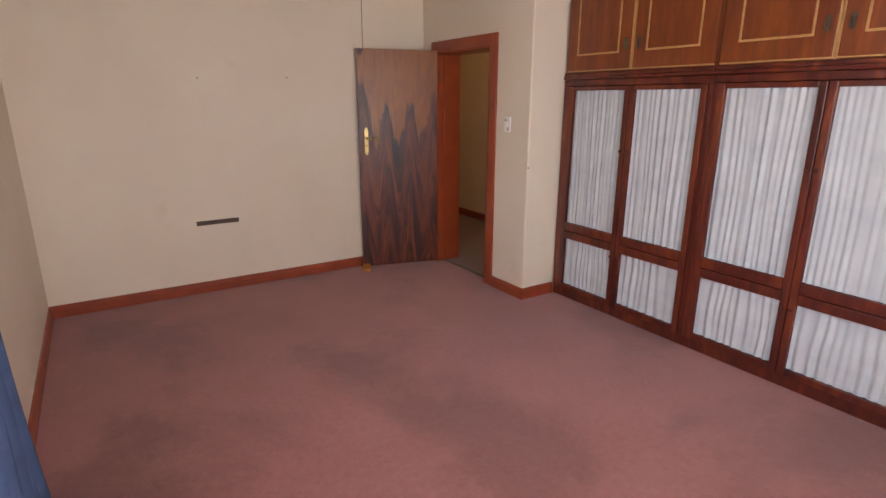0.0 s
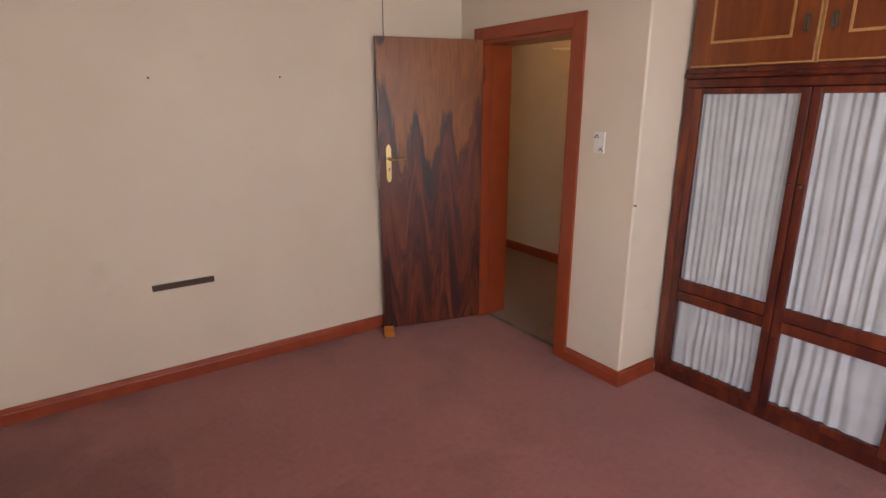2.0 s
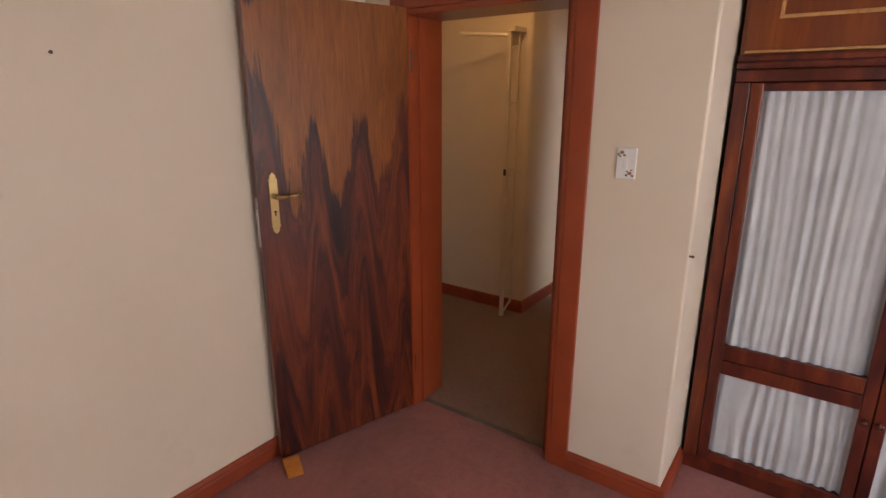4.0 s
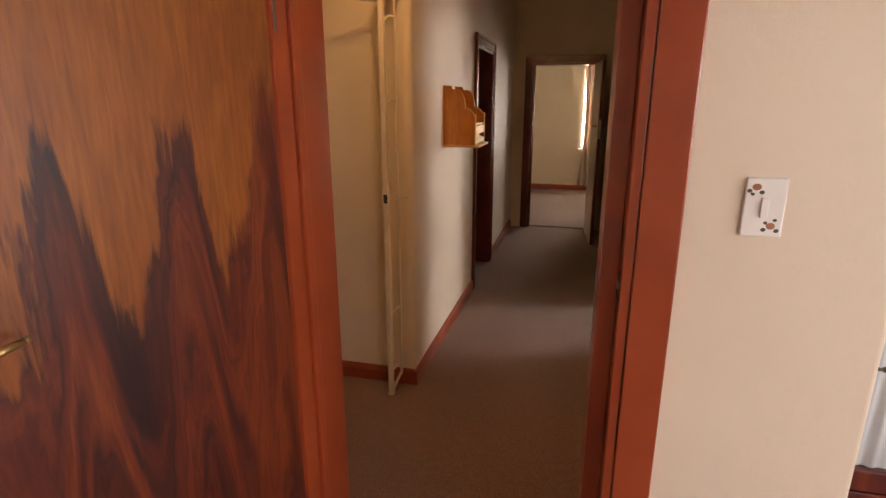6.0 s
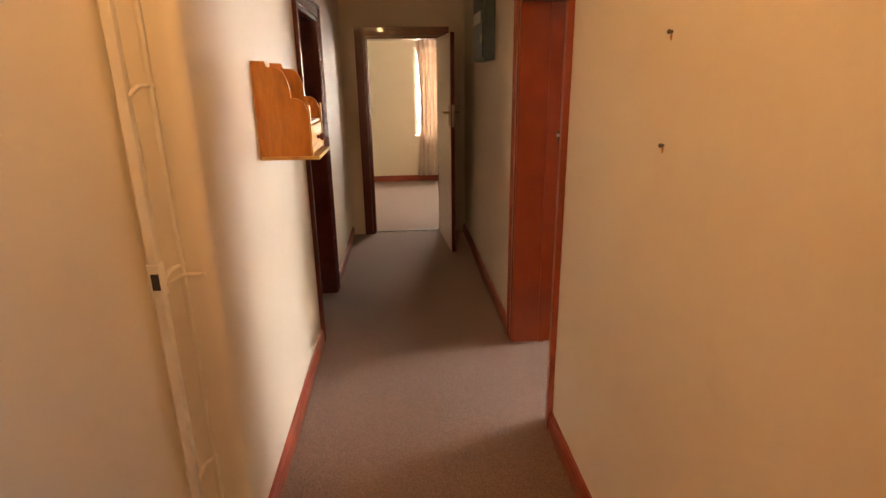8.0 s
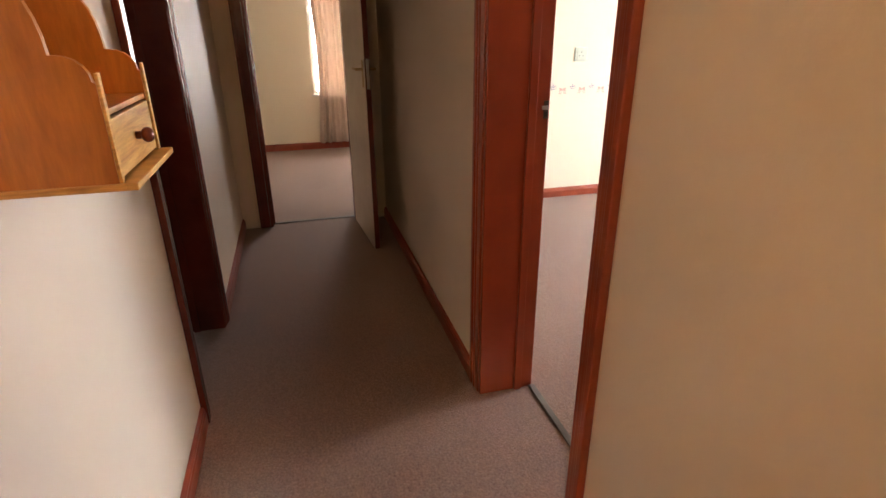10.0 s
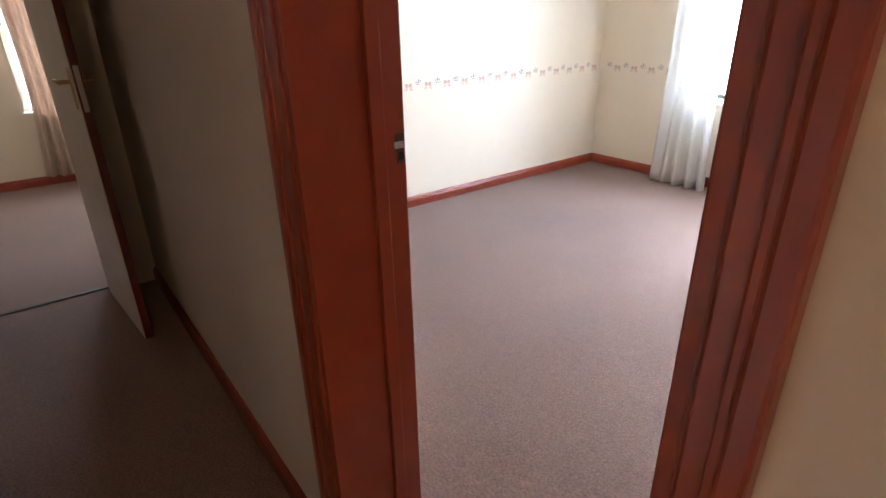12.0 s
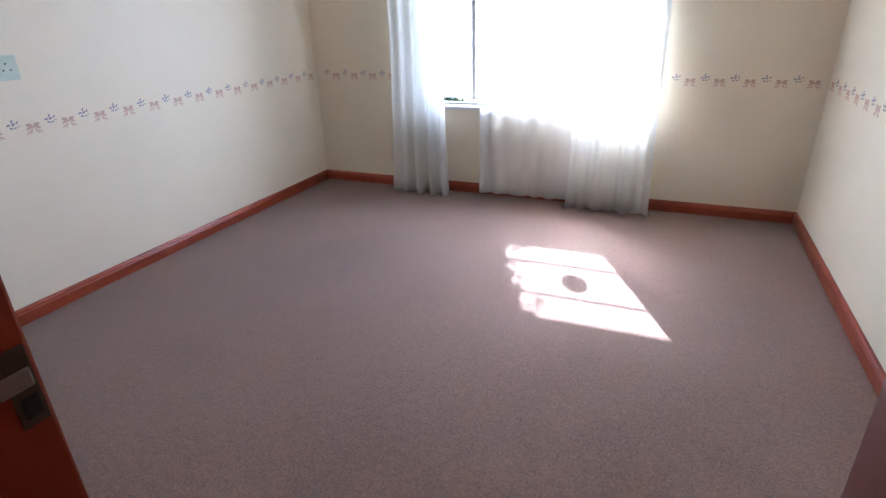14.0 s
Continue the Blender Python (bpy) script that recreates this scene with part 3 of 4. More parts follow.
def pleats(w, z0, z1, folds, depth, seed, gather=0.0, nz=10, flare=0.0):
    """Gathered cloth across local x from 0 to w; folds bulge along -y."""
    rnd = random.Random(seed)
    waves = [(rnd.uniform(0.6, 1.5) * folds, rnd.uniform(0, 6.28), rnd.uniform(0.4, 1.0)) for _ in range(5)]
    tot = sum(a for _, _, a in waves)
    nx = max(40, int(folds * 7))
    bm = B()
    grid = []
    for j in range(nz + 1):
        s = j / nz
        row = []
        for i in range(nx + 1):
            u = i / nx
            lean = 0.012 * math.sin(5 * s + seed) * math.sin(3.1 * u * 2)
            f = sum(a * math.sin(6.283 * k * (u + lean) + p + 0.7 * s * math.sin(k)) for k, p, a in waves) / tot
            g = 1 - gather * math.sin(math.pi * s) + flare * (1 - s) ** 3
            row.append(bm.verts.new((w / 2 + (u - 0.5) * w * g, -depth * (0.5 + 0.9 * f) * (1 - 0.35 * s), z0 + (z1 - z0) * s)))
        grid.append(row)
    for j in range(nz):
        for i in range(nx):
            bm.faces.new((grid[j][i], grid[j][i + 1], grid[j + 1][i + 1], grid[j + 1][i]))
    return bm


def wardrobe_unit(m, index):
    """Local x along the front (1.225 wide), -y towards the room, z up."""
    W = 1.225
    wd = empty("wardrobe", m, "dark wood wardrobe with gathered white cloth door panels", "wardrobe", "fitted wardrobes")
    bm = B()
    box(bm, (0, 0.03, 0), (0.02, 0.58, 1.72)), box(bm, (W - 0.02, 0.03, 0), (W, 0.58, 1.72))
    box(bm, (0.02, 0.56, 0), (W - 0.02, 0.58, 1.72)), box(bm, (0.02, 0.03, 0.04), (W - 0.02, 0.56, 0.06))
    part("body", bm, M_MAHOG, wd)
    part("plinth", box(B(), (0, 0.006, 0), (W, 0.028, 0.07), 0.004), M_MAHOG, wd)
    part("side_post", box(B(), (0, -0.004, 0.072), (0.055 if index == 0 else 0.03, 0.028, 1.70), 0.004), M_MAHOG, wd)
    part("side_post", box(B(), (W - 0.032, -0.004, 0.072), (W, 0.028, 1.70), 0.004), M_MAHOG, wd)
    part("top_rail", box(B(), (0, -0.004, 1.702), (W, 0.028, 1.745), 0.004), M_MAHOG, wd)
    x0 = 0.058 if index == 0 else 0.033
    mid = (x0 + W - 0.035) / 2
    for k, (a, b) in enumerate(((x0, mid - 0.002), (mid + 0.002, W - 0.035))):
        st = 0.042
        dr = part("door", box(B(), (a, -0.012, 0.076), (a + st, 0.012, 1.698), 0.005), M_MAHOG, wd)
        part("stile", box(B(), (b - st, -0.012, 0.076), (b, 0.012, 1.698), 0.005), M_MAHOG, dr)
        for z0, z1 in ((0.076, 0.118), (0.508, 0.570), (0.574, 0.640), (1.668, 1.698)):
            part("rail", box(B(), (a + st, -0.011, z0), (b - st, 0.011, z1), 0.005), M_MAHOG, dr)
        for q, (z0, z1) in enumerate(((0.116, 0.510), (0.638, 1.670))):
            cl = part("cloth_panel", pleats(b - a - 2 * st + 0.01, z0, z1, 10, 0.017, 31 * index + 7 * k + 3 * q), M_NET, dr, "gathered white net cloth", True)
            cl.location = (a + st - 0.005, 0.024, 0)
        kx = b - st / 2 if k == 0 else a + st / 2
        for kz in (0.47, 1.25):
            kn = rod(B(), (kx, -0.012, kz), (kx, -0.024, kz), 0.006)
            ball(kn, (kx, -0.03, kz), 0.013, (1, 0.8, 1))
            part("knob", kn, M_MAHOG, dr, "", True)
    return wd


def overhead(m):
    """The cupboard above a wardrobe unit; local axes as there."""
    W, z0, z1 = 1.225, 1.80, 2.62
    oc = empty("overhead_cupboard", m, "amber wood cupboard with pale beaded doors", "cupboard", "overhead cupboards")
    part("cornice", box(box(B(), (0, -0.022, 1.747), (W, 0.03, 1.772), 0.008), (0, -0.012, 1.772), (W, 0.03, 1.797), 0.006), M_MAHOG, oc)
    part("body", box(B(), (0.001, 0.012, z0 - 0.002), (W - 0.001, 0.58, H - 0.002), 0.002), M_CUPB, oc)
    for k, (a, b) in enumerate(((0.018, W / 2 - 0.012), (W / 2 + 0.012, W - 0.018))):
        dr = part("door", box(B(), (a, -0.010, z0 + 0.012), (b, 0.010, z1), 0.004), M_CUPB, oc)
        ins, bw = 0.098, 0.013
        for lo, hi in (((a + ins, z0 + 0.115), (b - ins, z0 + 0.115 + bw)), ((a + ins, z1 - 0.1), (b - ins, z1 - 0.1 + bw)),
                       ((a + ins, z0 + 0.115 + bw), (a + ins + bw, z1 - 0.1)), ((b - ins - bw, z0 + 0.115 + bw), (b - ins, z1 - 0.1))):
            part("bead", box(B(), (lo[0], -0.016, lo[1]), (hi[0], -0.0101, hi[1]), 0.003), M_BEAD, dr)
        part("edge_bead", box(B(), (a, -0.0125, z0 + 0.003), (b, 0.008, z0 + 0.0118), 0.002), M_BEAD, dr)
        ex = (b, b + 0.006) if k == 0 else (a - 0.006, a)
        part("edge_bead", box(B(), (ex[0], -0.0125, z0 + 0.003), (ex[1], 0.008, z1), 0.002), M_BEAD, dr)
        hx = b - 0.042 if k == 0 else a + 0.042
        hd = B()
        outline(hd, [(hx - 0.012, 2.01), (hx + 0.012, 2.01), (hx + 0.016, 1.99), (hx + 0.010, 1.97), (hx + 0.013, 1.945), (hx, 1.925), (hx - 0.013, 1.945), (hx - 0.010, 1.97), (hx - 0.016, 1.99)], 1, -0.0102, -0.013)
        rod(hd, (hx - 0.008, -0.02, 1.99), (hx - 0.008, -0.022, 1.945), 0.0035), rod(hd, (hx + 0.008, -0.02, 1.99), (hx + 0.008, -0.022, 1.945), 0.0035)
        rod(hd, (hx - 0.01, -0.022, 1.945), (hx + 0.01, -0.022, 1.945), 0.0045)
        rod(hd, (hx, -0.012, 1.99), (hx, -0.021, 1.99), 0.005)
        part("drop_handle", hd, M_BRONZE, dr, "dark bronze drop handle")
    part("edge_post", box(B(), (W / 2 - 0.0055, -0.006, z0), (W / 2 + 0.0055, 0.0118, z1), 0.002), M_BEAD, oc)
    return oc


for i in range(3):
    mm = pose(WX, -1.592 - 1.226 * i, 0, 0, 0, -90)
    wardrobe_unit(mm, i)
    if i == 0:
        first_top = overhead(mm)
    else:
        copy_thing(first_top, mm)


# ---- bedroom: small things ----
def nail(x, y, z, way):
    w = Vector(way)
    bm = rod(B(), Vector((x, y, z)) - w * 0.004, Vector((x, y, z)) + w * 0.009, 0.004, 8)
    ball(bm, Vector((x, y, z)) + w * 0.009, 0.006, (1, 1, 1), 8, 6)
    return tagged(part("nail", bm, M_BRONZE), "small dark nail in the plaster", "nail", "wall nails")


for p in ((-2.066, 0, 1.756), (-1.36, 0, 1.775)):
    nail(*p, (0, -1, 0))
nail(0.004, -1.575, 1.087, (0, -1, 0))
for p in ((1.39, YH, 1.722), (1.372, YH, 1.447)):
    nail(*p, (0, 1, 0))
    scar = B()
    bmesh.ops.create_cone(scar, cap_ends=True, segments=9, radius1=0.007, radius2=0.005, depth=0.002, matrix=Matrix.Translation((p[0] + 0.003, YH + 0.0012, p[2] - 0.012)) @ pose(0, 0, 0, -90) @ Matrix.Diagonal((0.7, 1.3, 1, 1)))
    tagged(part("plaster_scar", scar, M_PINE), "small chipped scar in the plaster", "plaster chip", "nail scars")
bt = empty("wall_batten", pose(-2.03, 0, 0.6), "short dark wooden strip fixed to the wall", "wall strip")
part("strip", box(B(), (-0.168, -0.014, -0.018), (0.168, 0, 0.018), 0.003), M_BATTEN, bt)
part("torn_edge", box(B(), (-0.165, -0.010, 0.0185), (0.165, 0, 0.023), 0.002), M_CREAMLEAF, bt, "pale torn paint edge")
tagged(part("wall_cable", rod(B(), (-0.645, -0.003, 2.02), (-0.64, -0.003, H - 0.001), 0.0026, 6), M_BLACK), "thin dark cable running up the wall", "cable")
wg = B()
outline(wg, [(-0.045, 0.0), (0.05, 0.0), (0.05, 0.045), (0.03, 0.05), (-0.045, 0.018)], 1, -0.035, 0.035)
for k in range(4):
    rod(wg, (-0.03 + 0.022 * k, -0.036, 0.012 + 0.006 * k), (-0.03 + 0.022 * k, 0.036, 0.012 + 0.006 * k), 0.007, 8)
wedge = tagged(part("door_wedge", wg, M_PINE), "small carved brown wooden door wedge", "door stop")
wedge.matrix_world = pose(-0.755, -0.165, 0.0, 0, 0, 65)

sw = empty("light_switch", pose(0, -1.315, 1.408, 0, 0, -90), "white plastic light switch with rose decals", "light switch")
part("plate", box(B(), (-0.037, -0.008, -0.058), (0.037, 0, 0.058), 0.005, 3), M_PLASTIC, sw)
part("rocker", box(B(), (-0.007, -0.013, -0.020), (0.007, -0.008, 0.020), 0.002), M_PLASTIC, sw)
for cx, cz, mt, r in ((-0.018, 0.040, M_ROSEDOT, 0.0085), (-0.030, 0.032, M_LEAFDOT, 0.005), (-0.008, 0.030, M_LEAFDOT, 0.005), (-0.024, 0.026, M_LEAFDOT, 0.004),
                      (0.016, -0.036, M_ROSEDOT, 0.0085), (0.004, -0.044, M_LEAFDOT, 0.005), (0.027, -0.045, M_LEAFDOT, 0.005), (0.022, -0.024, M_LEAFDOT, 0.004), (0.006, -0.030, M_LEAFDOT, 0.004)):
    part("rose_decal", ball(B(), (cx, -0.0083, cz), r, (1, 0.1, 0.8), 9, 6), mt, sw)


def hung(name, m, w, z0, z1, folds, depth, seed, mat, label, category="curtain", gather=0.0, flare=0.0, nz=16):
    c = part(name, pleats(w, z0, z1, folds, depth, seed, gather, nz, flare), mat, None, label, True)
    c.matrix_world = m
    s = c.modifiers.new("thickness", "SOLIDIFY")
    s.thickness = 0.0015
    return tagged(c, label, category)


def casement(name, m, w, z0, z1, bars, mullions, label):
    """Window in an opening: local x along it, y outwards, z up."""
    wn_ = empty(name, m, label, "window", kind="structure")
    fr = B()
    for lo, hi in (((0, z0), (0.045, z1)), ((w - 0.045, z0), (w, z1)), ((0.045, z0), (w - 0.045, z0 + 0.018)), ((0.045, z1 - 0.045), (w - 0.045, z1))):
        box(fr, (lo[0], 0.10, lo[1]), (hi[0], 0.15, hi[1]), 0.004)
    part("window_frame", fr, M_WINFRAME, wn_)
    for x in mullions:
        part("mullion", box(B(), (x - 0.02, 0.105, z0 + 0.045), (x + 0.02, 0.145, z1 - 0.045), 0.003), M_WINFRAME, wn_)
    for z in bars:
        part("glazing_bar", box(B(), (0.045, 0.117, z - 0.004), (w - 0.045, 0.133, z + 0.004), 0.002), M_WINFRAME, wn_)
    edges = [0.045, *mullions, w - 0.045]
    for a, b in zip(edges, edges[1:]):
        pn = part("pane", box(B(), (a, 0.123, z0 + 0.045), (b, 0.127, z1 - 0.045)), M_GLASS, wn_)
        pn.visible_shadow = False
    part("window_sill", box(B(), (-0.03, -0.03, z0 - 0.025), (w + 0.03, 0.10, z0 - 0.001), 0.004), M_WINFRAME, wn_)
    return wn_


casement("window_1", pose(XL, WY0, 0, 0, 0, 90), WY1 - WY0, WZ0, WZ1, (1.28, 1.72), (0.8, 1.6), "unseen wide white-framed bedroom window")
hung("blue_curtain", pose(XL + 0.06, -3.10, 0, 0, 0, 90), 0.36, 0.012, 2.30, 5, 0.10, 4, M_BLUE, "dark blue woven curtain hanging to the carpet", flare=2.05)
tagged(part("curtain_rail", rod(B(), (XL + 0.07, -5.05, 2.32), (XL + 0.07, -2.6, 2.32), 0.012), M_BRONZE), "slim dark curtain rail above the window", "curtain rail")
# Made-up window, out of view, in the back fill's opening.
casement("back_fill_window", pose(BX1, YB, 0, 0, 0, 180), BX1 - BX0, WZ0, WZ1, (1.28, 1.72), (0.8, 1.6), "unseen wide white-framed bedroom window")

# ---- passage ----
gt = empty("security_gate", pose(0, 0, 0), "folded cream-painted steel security gate with lock", "security gate")
GX, GY, RX, RY = 1.398, -0.012, 1.462, -0.052      # front and rear stile
part("front_stile", box(B(), (GX - 0.013, GY - 0.013, 0.012), (GX + 0.013, GY + 0.013, 2.08), 0.003), M_GATE, gt)
part("rear_stile", box(B(), (RX - 0.008, RY - 0.006, 0.10), (RX + 0.008, RY + 0.006, 2.08), 0.003), M_GATE, gt)
part("track", box(B(), (GX - 0.02, RY - 0.012, 2.081), (XG + 0.01, GY + 0.02, 2.115), 0.003), M_GATE, gt)
part("cross_arm", rod(B(), (GX, GY + 0.012, 2.06), (1.25, 0.30, 2.075), 0.013, 8), M_GATE, gt)
for zz in (0.16, 0.50, 1.13, 1.60, 1.98):
    bm = rod(B(), (GX, GY - 0.010, zz - 0.012), (GX + 0.03, GY - 0.024, zz + 0.012), 0.007, 8)
    rod(bm, (GX + 0.03, GY - 0.024, zz + 0.012), (RX, RY, zz + 0.012), 0.006, 8)
    ball(bm, (RX, RY - 0.005, zz + 0.012), 0.010, (1, 0.6, 1), 8, 6)
    part("link", bm, M_GATE, gt)
ft = rod(B(), (GX, GY, 0.008), (RX, RY, 0.115), 0.008, 8)
box(ft, (GX - 0.016, GY - 0.016, 0.0), (GX + 0.016, GY + 0.016, 0.014), 0.003)
part("foot", ft, M_GATE, gt)
lkb = part("lock_case", box(B(), (GX - 0.016, GY - 0.017, 1.08), (GX + 0.016, GY + 0.017, 1.17), 0.003), M_GATE, gt)
part("lock_hole", box(B(), (GX - 0.0185, GY - 0.012, 1.10), (GX - 0.0162, GY + 0.008, 1.145)), M_BLACK, lkb, "dark lock slot")
la_ = rod(B(), (GX + 0.013, GY - 0.01, 1.10), (GX + 0.02, GY - 0.06, 1.128), 0.006, 8)
rod(la_, (GX + 0.02, GY - 0.06, 1.128), (GX + 0.022, GY - 0.115, 1.128), 0.006, 8)
part("latch_arm", la_, M_GATE, gt)

# Unseen globe, made up to house the warm fill light.
gl = empty("ceiling_lamp", pose(0.78, -0.35, H), "unseen opal glass globe, added around the warm passage fill", "ceiling lamp")
part("base", rod(B(), (0, 0, -0.03), (0, 0, 0), 0.06, 20), M_BRASS, gl)
gs = part("shade", ball(B(), (0, 0, -0.12), 0.10, (1, 1, 0.9), 20, 12), M_OPAL, gl, "opal glass globe", True)
gs.visible_shadow = False

# pine wall shelf with a drawer; local x along the wall, y out of it
sx, sy, sz = 2.225, YP, 1.33
sh = empty("wall_shelf", pose(sx, sy, sz), "small varnished pine wall shelf with one drawer", "wall shelf")


def curve_side():
    pts = [(0, 0.0), (0, 0.365), (-0.050, 0.362), (-0.056, 0.342), (-0.088, 0.340)]
    for k in range(1, 7):
        a = math.radians(15 * k)
        pts.append((-0.088 - 0.050 * math.sin(a), 0.225 + 0.115 * math.cos(a)))
    for k in range(1, 6):
        a = math.radians(18 * k)
        pts.append((-0.145 - 0.050 * math.sin(a), 0.180 + 0.045 * math.cos(a)))
    pts += [(-0.200, 0.178), (-0.200, 0.0)]
    return pts


for x in (0.0, 0.318):
    part("side", outline(B(), curve_side(), 0, x, x + 0.014), M_PINE, sh)
bp = [(0.014, 0.0), (0.014, 0.325)] + [(0.014 + 0.304 * k / 14, 0.325 + 0.02 * math.sin(math.pi * k / 14) ** 0.7) for k in range(1, 14)] + [(0.318, 0.325), (0.318, 0.0)]
part("back", outline(B(), bp, 1, -0.012, 0.0), M_PINE, sh)
part("base", box(B(), (-0.006, -0.232, -0.014), (0.338, 0, 0.0), 0.003), M_PINEEND, sh)
part("shelf", box(B(), (0.014, -0.198, 0.118), (0.318, -0.012, 0.130), 0.002), M_PINE, sh)
dwr = part("drawer", box(B(), (0.018, -0.203, 0.006), (0.314, -0.187, 0.114), 0.003), M_PINEEND, sh)
kn = rod(B(), (0.166, -0.203, 0.06), (0.166, -0.215, 0.06), 0.008)
ball(kn, (0.166, -0.225, 0.06), 0.016, (1, 0.85, 1))
part("knob", kn, M_MAHOG, dwr, "turned reddish wooden knob", True)
for x in (-0.001, 0.317):
    part("front_lath", box(B(), (x, -0.207, 0.0), (x + 0.016, -0.2005, 0.195), 0.002), M_PINEEND, sh)

db = empty("distribution_board", pose(3.95, YH, 1.74), "slate-blue metal electrical board high on the wall", "electrical board")
part("case", box(B(), (0, 0, 0), (0.50, 0.075, 0.60), 0.006), M_DB, db)
dd = part("door", box(B(), (0.02, 0.0752, 0.02), (0.48, 0.088, 0.58), 0.004), M_DB, db)
part("switch_row", box(B(), (0.08, 0.0882, 0.25), (0.42, 0.095, 0.33), 0.002), M_PLASTIC, dd, "pale row of breaker switches")
part("catch", box(B(), (0.03, 0.0882, 0.12), (0.05, 0.10, 0.17), 0.002), M_STEEL, dd)

# ---- end room ----
casement("window_3", pose(XF, EY1, 0, 0, 0, -90), EY1 - EY0, 0.75, 2.1, (1.2, 1.65), (0.73,), "white-framed window behind curtains")
hung("beige_curtain", pose(XF - 0.06, -0.93, 0, 0, 0, -90), 0.55, 0.10, 2.35, 6, 0.08, 12, M_PEACH, "beige curtain hanging beside the window", gather=0.24)
hung("beige_curtain", pose(XF - 0.06, -2.0, 0, 0, 0, -90), 0.45, 0.10, 2.35, 7, 0.08, 13, M_PEACH, "beige curtain hanging beside the window")
tagged(part("curtain_rail", rod(B(), (XF - 0.06, -2.55, 2.37), (XF - 0.06, -0.85, 2.37), 0.012), M_BRONZE), "slim curtain rail above the window", "curtain rail")

# ---- second bedroom ----
w2 = casement("window_2", pose(X1, R2W, 0, 0, 0, 180), X1 - X0, Z0, Z1, (1.168, 1.512, 1.84), (0.45, 1.37), "white steel-framed window with horizontal bars")
hung("white_curtain", pose(4.99, R2W + 0.10, 0, 0, 0, 180), 0.51, 0.0, 2.42, 4, 0.13, 21, M_DRAPE, "long white curtain bunched on the carpet", gather=0.05, flare=0.12, nz=24)
hung("white_curtain", pose(3.36, R2W + 0.10, 0, 0, 0, 180), 0.63, 0.0, 2.42, 4, 0.12, 22, M_DRAPE, "long white curtain bunched on the carpet", gather=0.02, flare=0.06, nz=24)
hung("sheer_curtain", pose(4.18, R2W + 0.06, 0, 0, 0, 180), 0.86, 0.035, 0.805, 5, 0.045, 23, M_SHEER, "short thin white sheer curtain below the sill", nz=10)
tagged(part("curtain_wire", rod(B(), (3.2, R2W + 0.045, 0.802), (4.3, R2W + 0.045, 0.802), 0.003, 6), M_STEEL), "thin wire carrying the short sheer curtain", "curtain wire")
tagged(part("curtain_rail", rod(B(), (2.6, R2W + 0.08, 2.44), (5.15, R2W + 0.08, 2.44), 0.013), M_WINFRAME), "white curtain rail above the window", "curtain rail")
# Added out of sight: its shadow makes the round spot in the sun patch.
hg = empty("hanging_ornament", pose(4.156, -6.8, 1.906), "unseen round disc on a cord, added to shade the sun patch", "hanging ornament")
part("disc", ball(B(), (0, 0, 0), 0.076, (1, 1, 0.95), 16, 10), M_BRONZE, hg, "", True)
part("cord", rod(B(), (0, 0, 0.06), (0, 0, 0.695), 0.0012, 5), M_BRONZE, hg)

sk = empty("wall_socket", pose(R2L, -3.235, 1.35, 0, 0, -90), "pale greenish plastic socket plate on the wall", "wall socket")
part("plate", box(B(), (-0.062, -0.010, -0.062), (0.062, 0, 0.062), 0.004), M_GREENPL, sk)
part("cover", box(B(), (-0.036, -0.015, -0.040), (0.050, -0.0102, 0.046), 0.003), M_GREENPL, sk)
for hx, hz in ((0.0, 0.02), (-0.018, -0.012), (0.018, -0.012)):
    part("pin_hole", box(B(), (hx - 0.004, -0.0165, hz - 0.004), (hx + 0.004, -0.0152, hz + 0.004)), M_LEAFDOT, sk)


def petal(bm, x, z, length, wide, turn, k=8):
    c, s = math.cos(turn), math.sin(turn)
    ring = []
    for i in range(k):
        a = 6.2832 * i / k
        px, pz = math.cos(a) * length / 2, math.sin(a) * wide / 2 * (1 - 0.35 * math.cos(a))
        ring.append(bm.verts.new((x + px * c - pz * s, 0, z + px * s + pz * c)))
    f = bm.faces.new(ring)
    r = bmesh.ops.extrude_face_region(bm, geom=[f])
    for v in r["geom"]:
        if isinstance(v, bmesh.types.BMVert):
            v.co.y = -0.0012


def bow_mesh():
    bm = B()
    for s in (-1, 1):
        petal(bm, s * 0.020, 0.014, 0.036, 0.024, (0.45 if s > 0 else math.pi - 0.45))
        petal(bm, s * 0.027, -0.002, 0.030, 0.012, (-0.25 if s > 0 else math.pi + 0.25))
        petal(bm, s * 0.016, -0.020, 0.036, 0.009, (-1.1 if s > 0 else math.pi + 1.1))
        petal(bm, s * 0.034, -0.024, 0.030, 0.008, (-0.7 if s > 0 else math.pi + 0.7))
    petal(bm, 0, 0.002, 0.014, 0.013, 0)
    me = bpy.data.meshes.new("stencil_bow")
    bm.to_mesh(me), bm.free()
    me.materials.append(M_BOW)
    return me


def sprig_mesh():
    bm = B()
    for x, z, ln, wd_, a in ((0, 0.024, 0.020, 0.009, 1.2), (-0.020, 0.006, 0.024, 0.010, 0.2), (0.004, 0.007, 0.022, 0.011, 0.5), (0.024, 0.014, 0.020, 0.008, 0.9),
                            (-0.010, -0.012, 0.020, 0.010, -0.4), (0.012, -0.012, 0.018, 0.008, 0.1), (0.030, -0.006, 0.014, 0.005, -0.2)):
        petal(bm, x, z, ln, wd_, a)
    me = bpy.data.meshes.new("stencil_sprig")
    bm.to_mesh(me), bm.free()
    me.materials.append(M_BLOSSOM)
    return me


BOW, SPRIG = bow_mesh(), sprig_mesh()


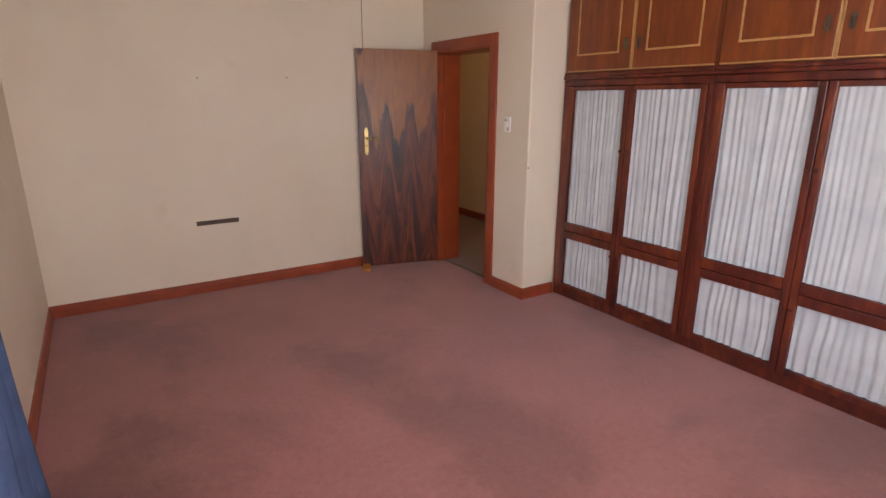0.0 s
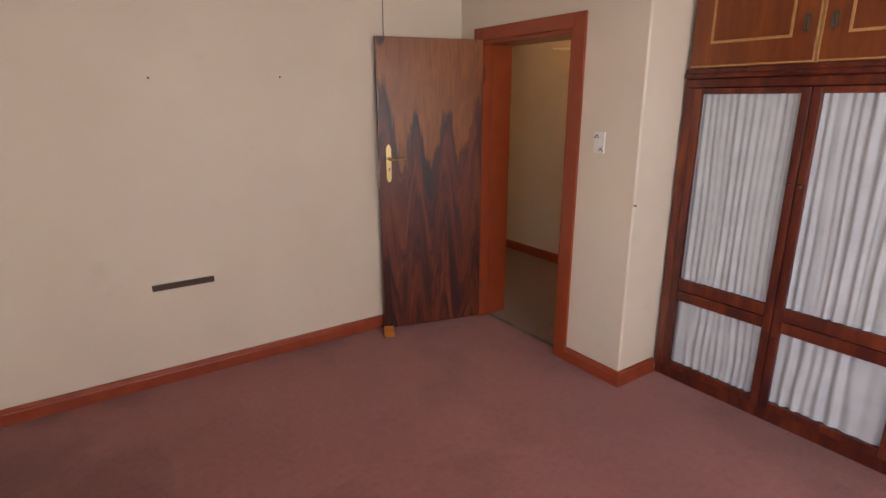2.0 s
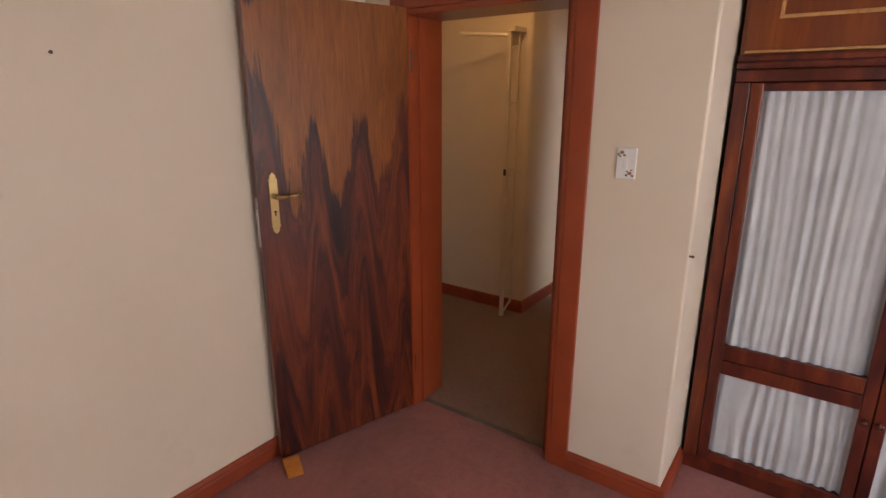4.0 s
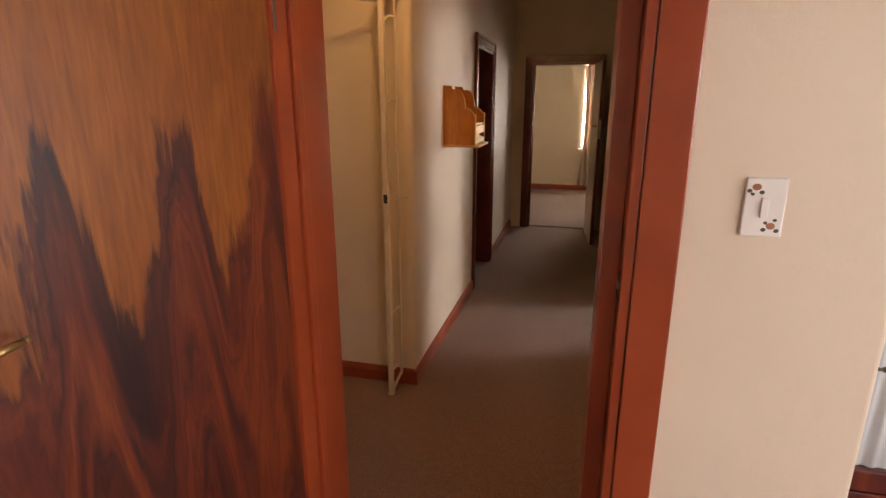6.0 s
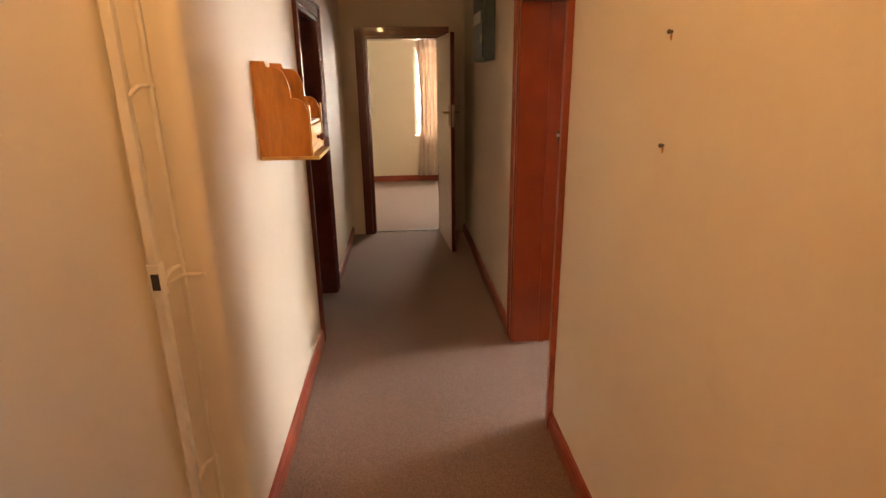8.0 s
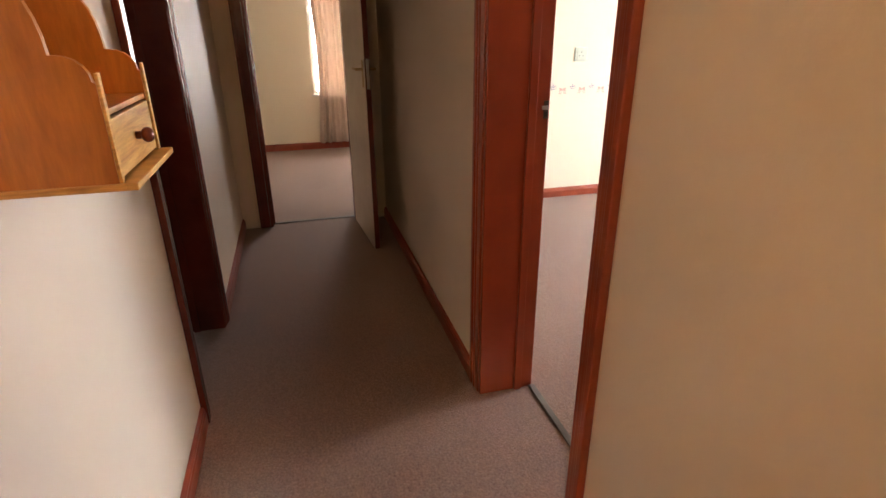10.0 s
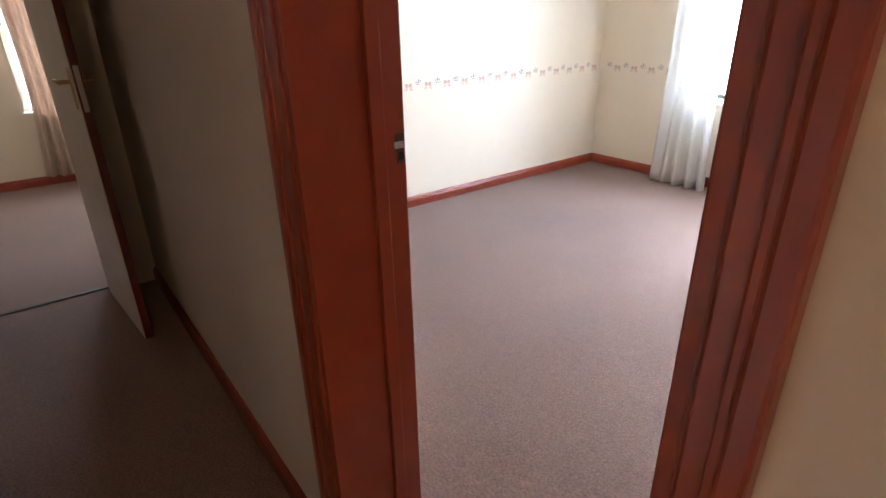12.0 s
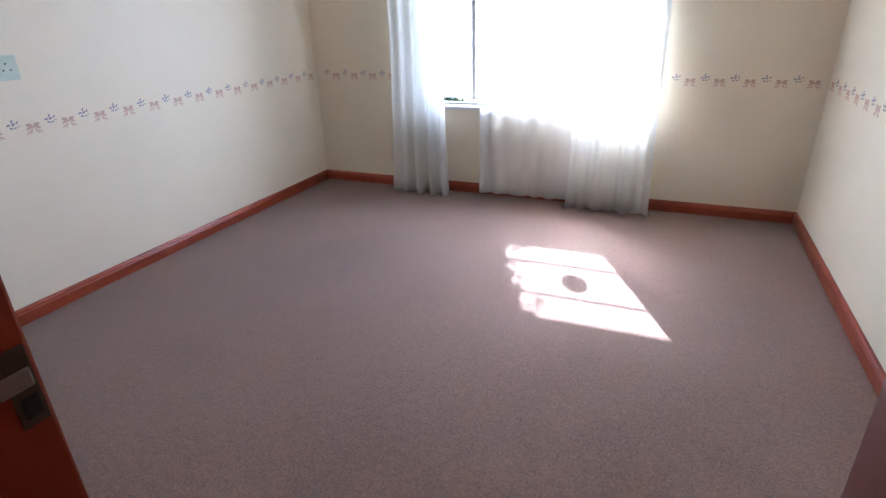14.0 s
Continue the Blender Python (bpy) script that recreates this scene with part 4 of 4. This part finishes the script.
def border(host, start, end, turn, z=1.045):
    a, b = Vector((*start, z)), Vector((*end, z))
    count = int((b - a).length / 0.2)
    for i in range(count):
        for me, off, dz in ((BOW, 0.06, -0.012), (SPRIG, 0.16, 0.014)):
            p = a + (b - a).normalized() * (i * 0.2 + off)
            ob = new(me.name, me)
            ob.parent = host
            ob.matrix_world = pose(p.x, p.y, p.z + dz, 0, 0, turn)


border(wall_r2l, (R2L - 0.0005, R2W + 0.04), (R2L - 0.0005, -1.62), -90)
border(wall_r2r, (R2R + 0.0005, R2W + 0.04), (R2R + 0.0005, -2.6), 90)
border(wall_r2w, (R2R + 0.03, R2W + 0.0005), (X0 - 0.02, R2W + 0.0005), 180)
border(wall_r2w, (X1 + 0.05, R2W + 0.0005), (R2L - 0.02, R2W + 0.0005), 180)


# ---- garden shrub outside the second bedroom's window ----
shrub = empty("shrub", pose(5.075, -7.30, -0.35), "leafy green shrub outside the window", "shrub")
rs = random.Random(5)
tw = B()
tips = []
for k in range(26):
    p = Vector((rs.uniform(-0.09, 0.14), rs.uniform(-0.12, 0.12), 0))
    d = Vector((rs.uniform(-0.03, 0.05), rs.uniform(-0.08, 0.08), 1)).normalized()
    r = 0.012
    for s in range(10):
        q = p + d * rs.uniform(0.22, 0.38)
        rod(tw, p, q, r, 6, r * 0.8)
        p, r = q, r * 0.8
        d = (d + Vector((rs.uniform(-0.05, 0.06), rs.uniform(-0.08, 0.08), rs.uniform(0.0, 0.3)))).normalized()
        tips.append(p.copy())
p = Vector((0.0, 0.0, 2.0))
for q in ((-0.18, 0.01, 2.14), (-0.34, 0.0, 2.24), (-0.46, -0.02, 2.28)):
    rod(tw, p, q, 0.006, 6, 0.004)
    p = Vector(q)
sprig = [Vector((-0.46, -0.02, 2.28)), Vector((-0.40, 0.0, 2.25)), Vector((-0.34, 0.0, 2.20))]
part("stems", tw, M_BARK, shrub)
lv, fc = [], []
for p in tips + sprig:
    for k in range(80 if p not in sprig else 22):
        c = p + Vector([rs.gauss(0, 0.07) for _ in range(3)])
        u = Vector([rs.gauss(0, 1) for _ in range(3)]).normalized()
        w = u.orthogonal().normalized()
        i0 = len(lv)
        lv += [c - u * 0.035, c + w * 0.015, c + u * 0.035, c - w * 0.015]
        fc.append((i0, i0 + 1, i0 + 2, i0 + 3))
me = bpy.data.meshes.new("leaves")
me.from_pydata([tuple(v) for v in lv], [], fc)
me.materials.append(M_LEAF)
lo = new("leaves", me)
lo.parent = shrub
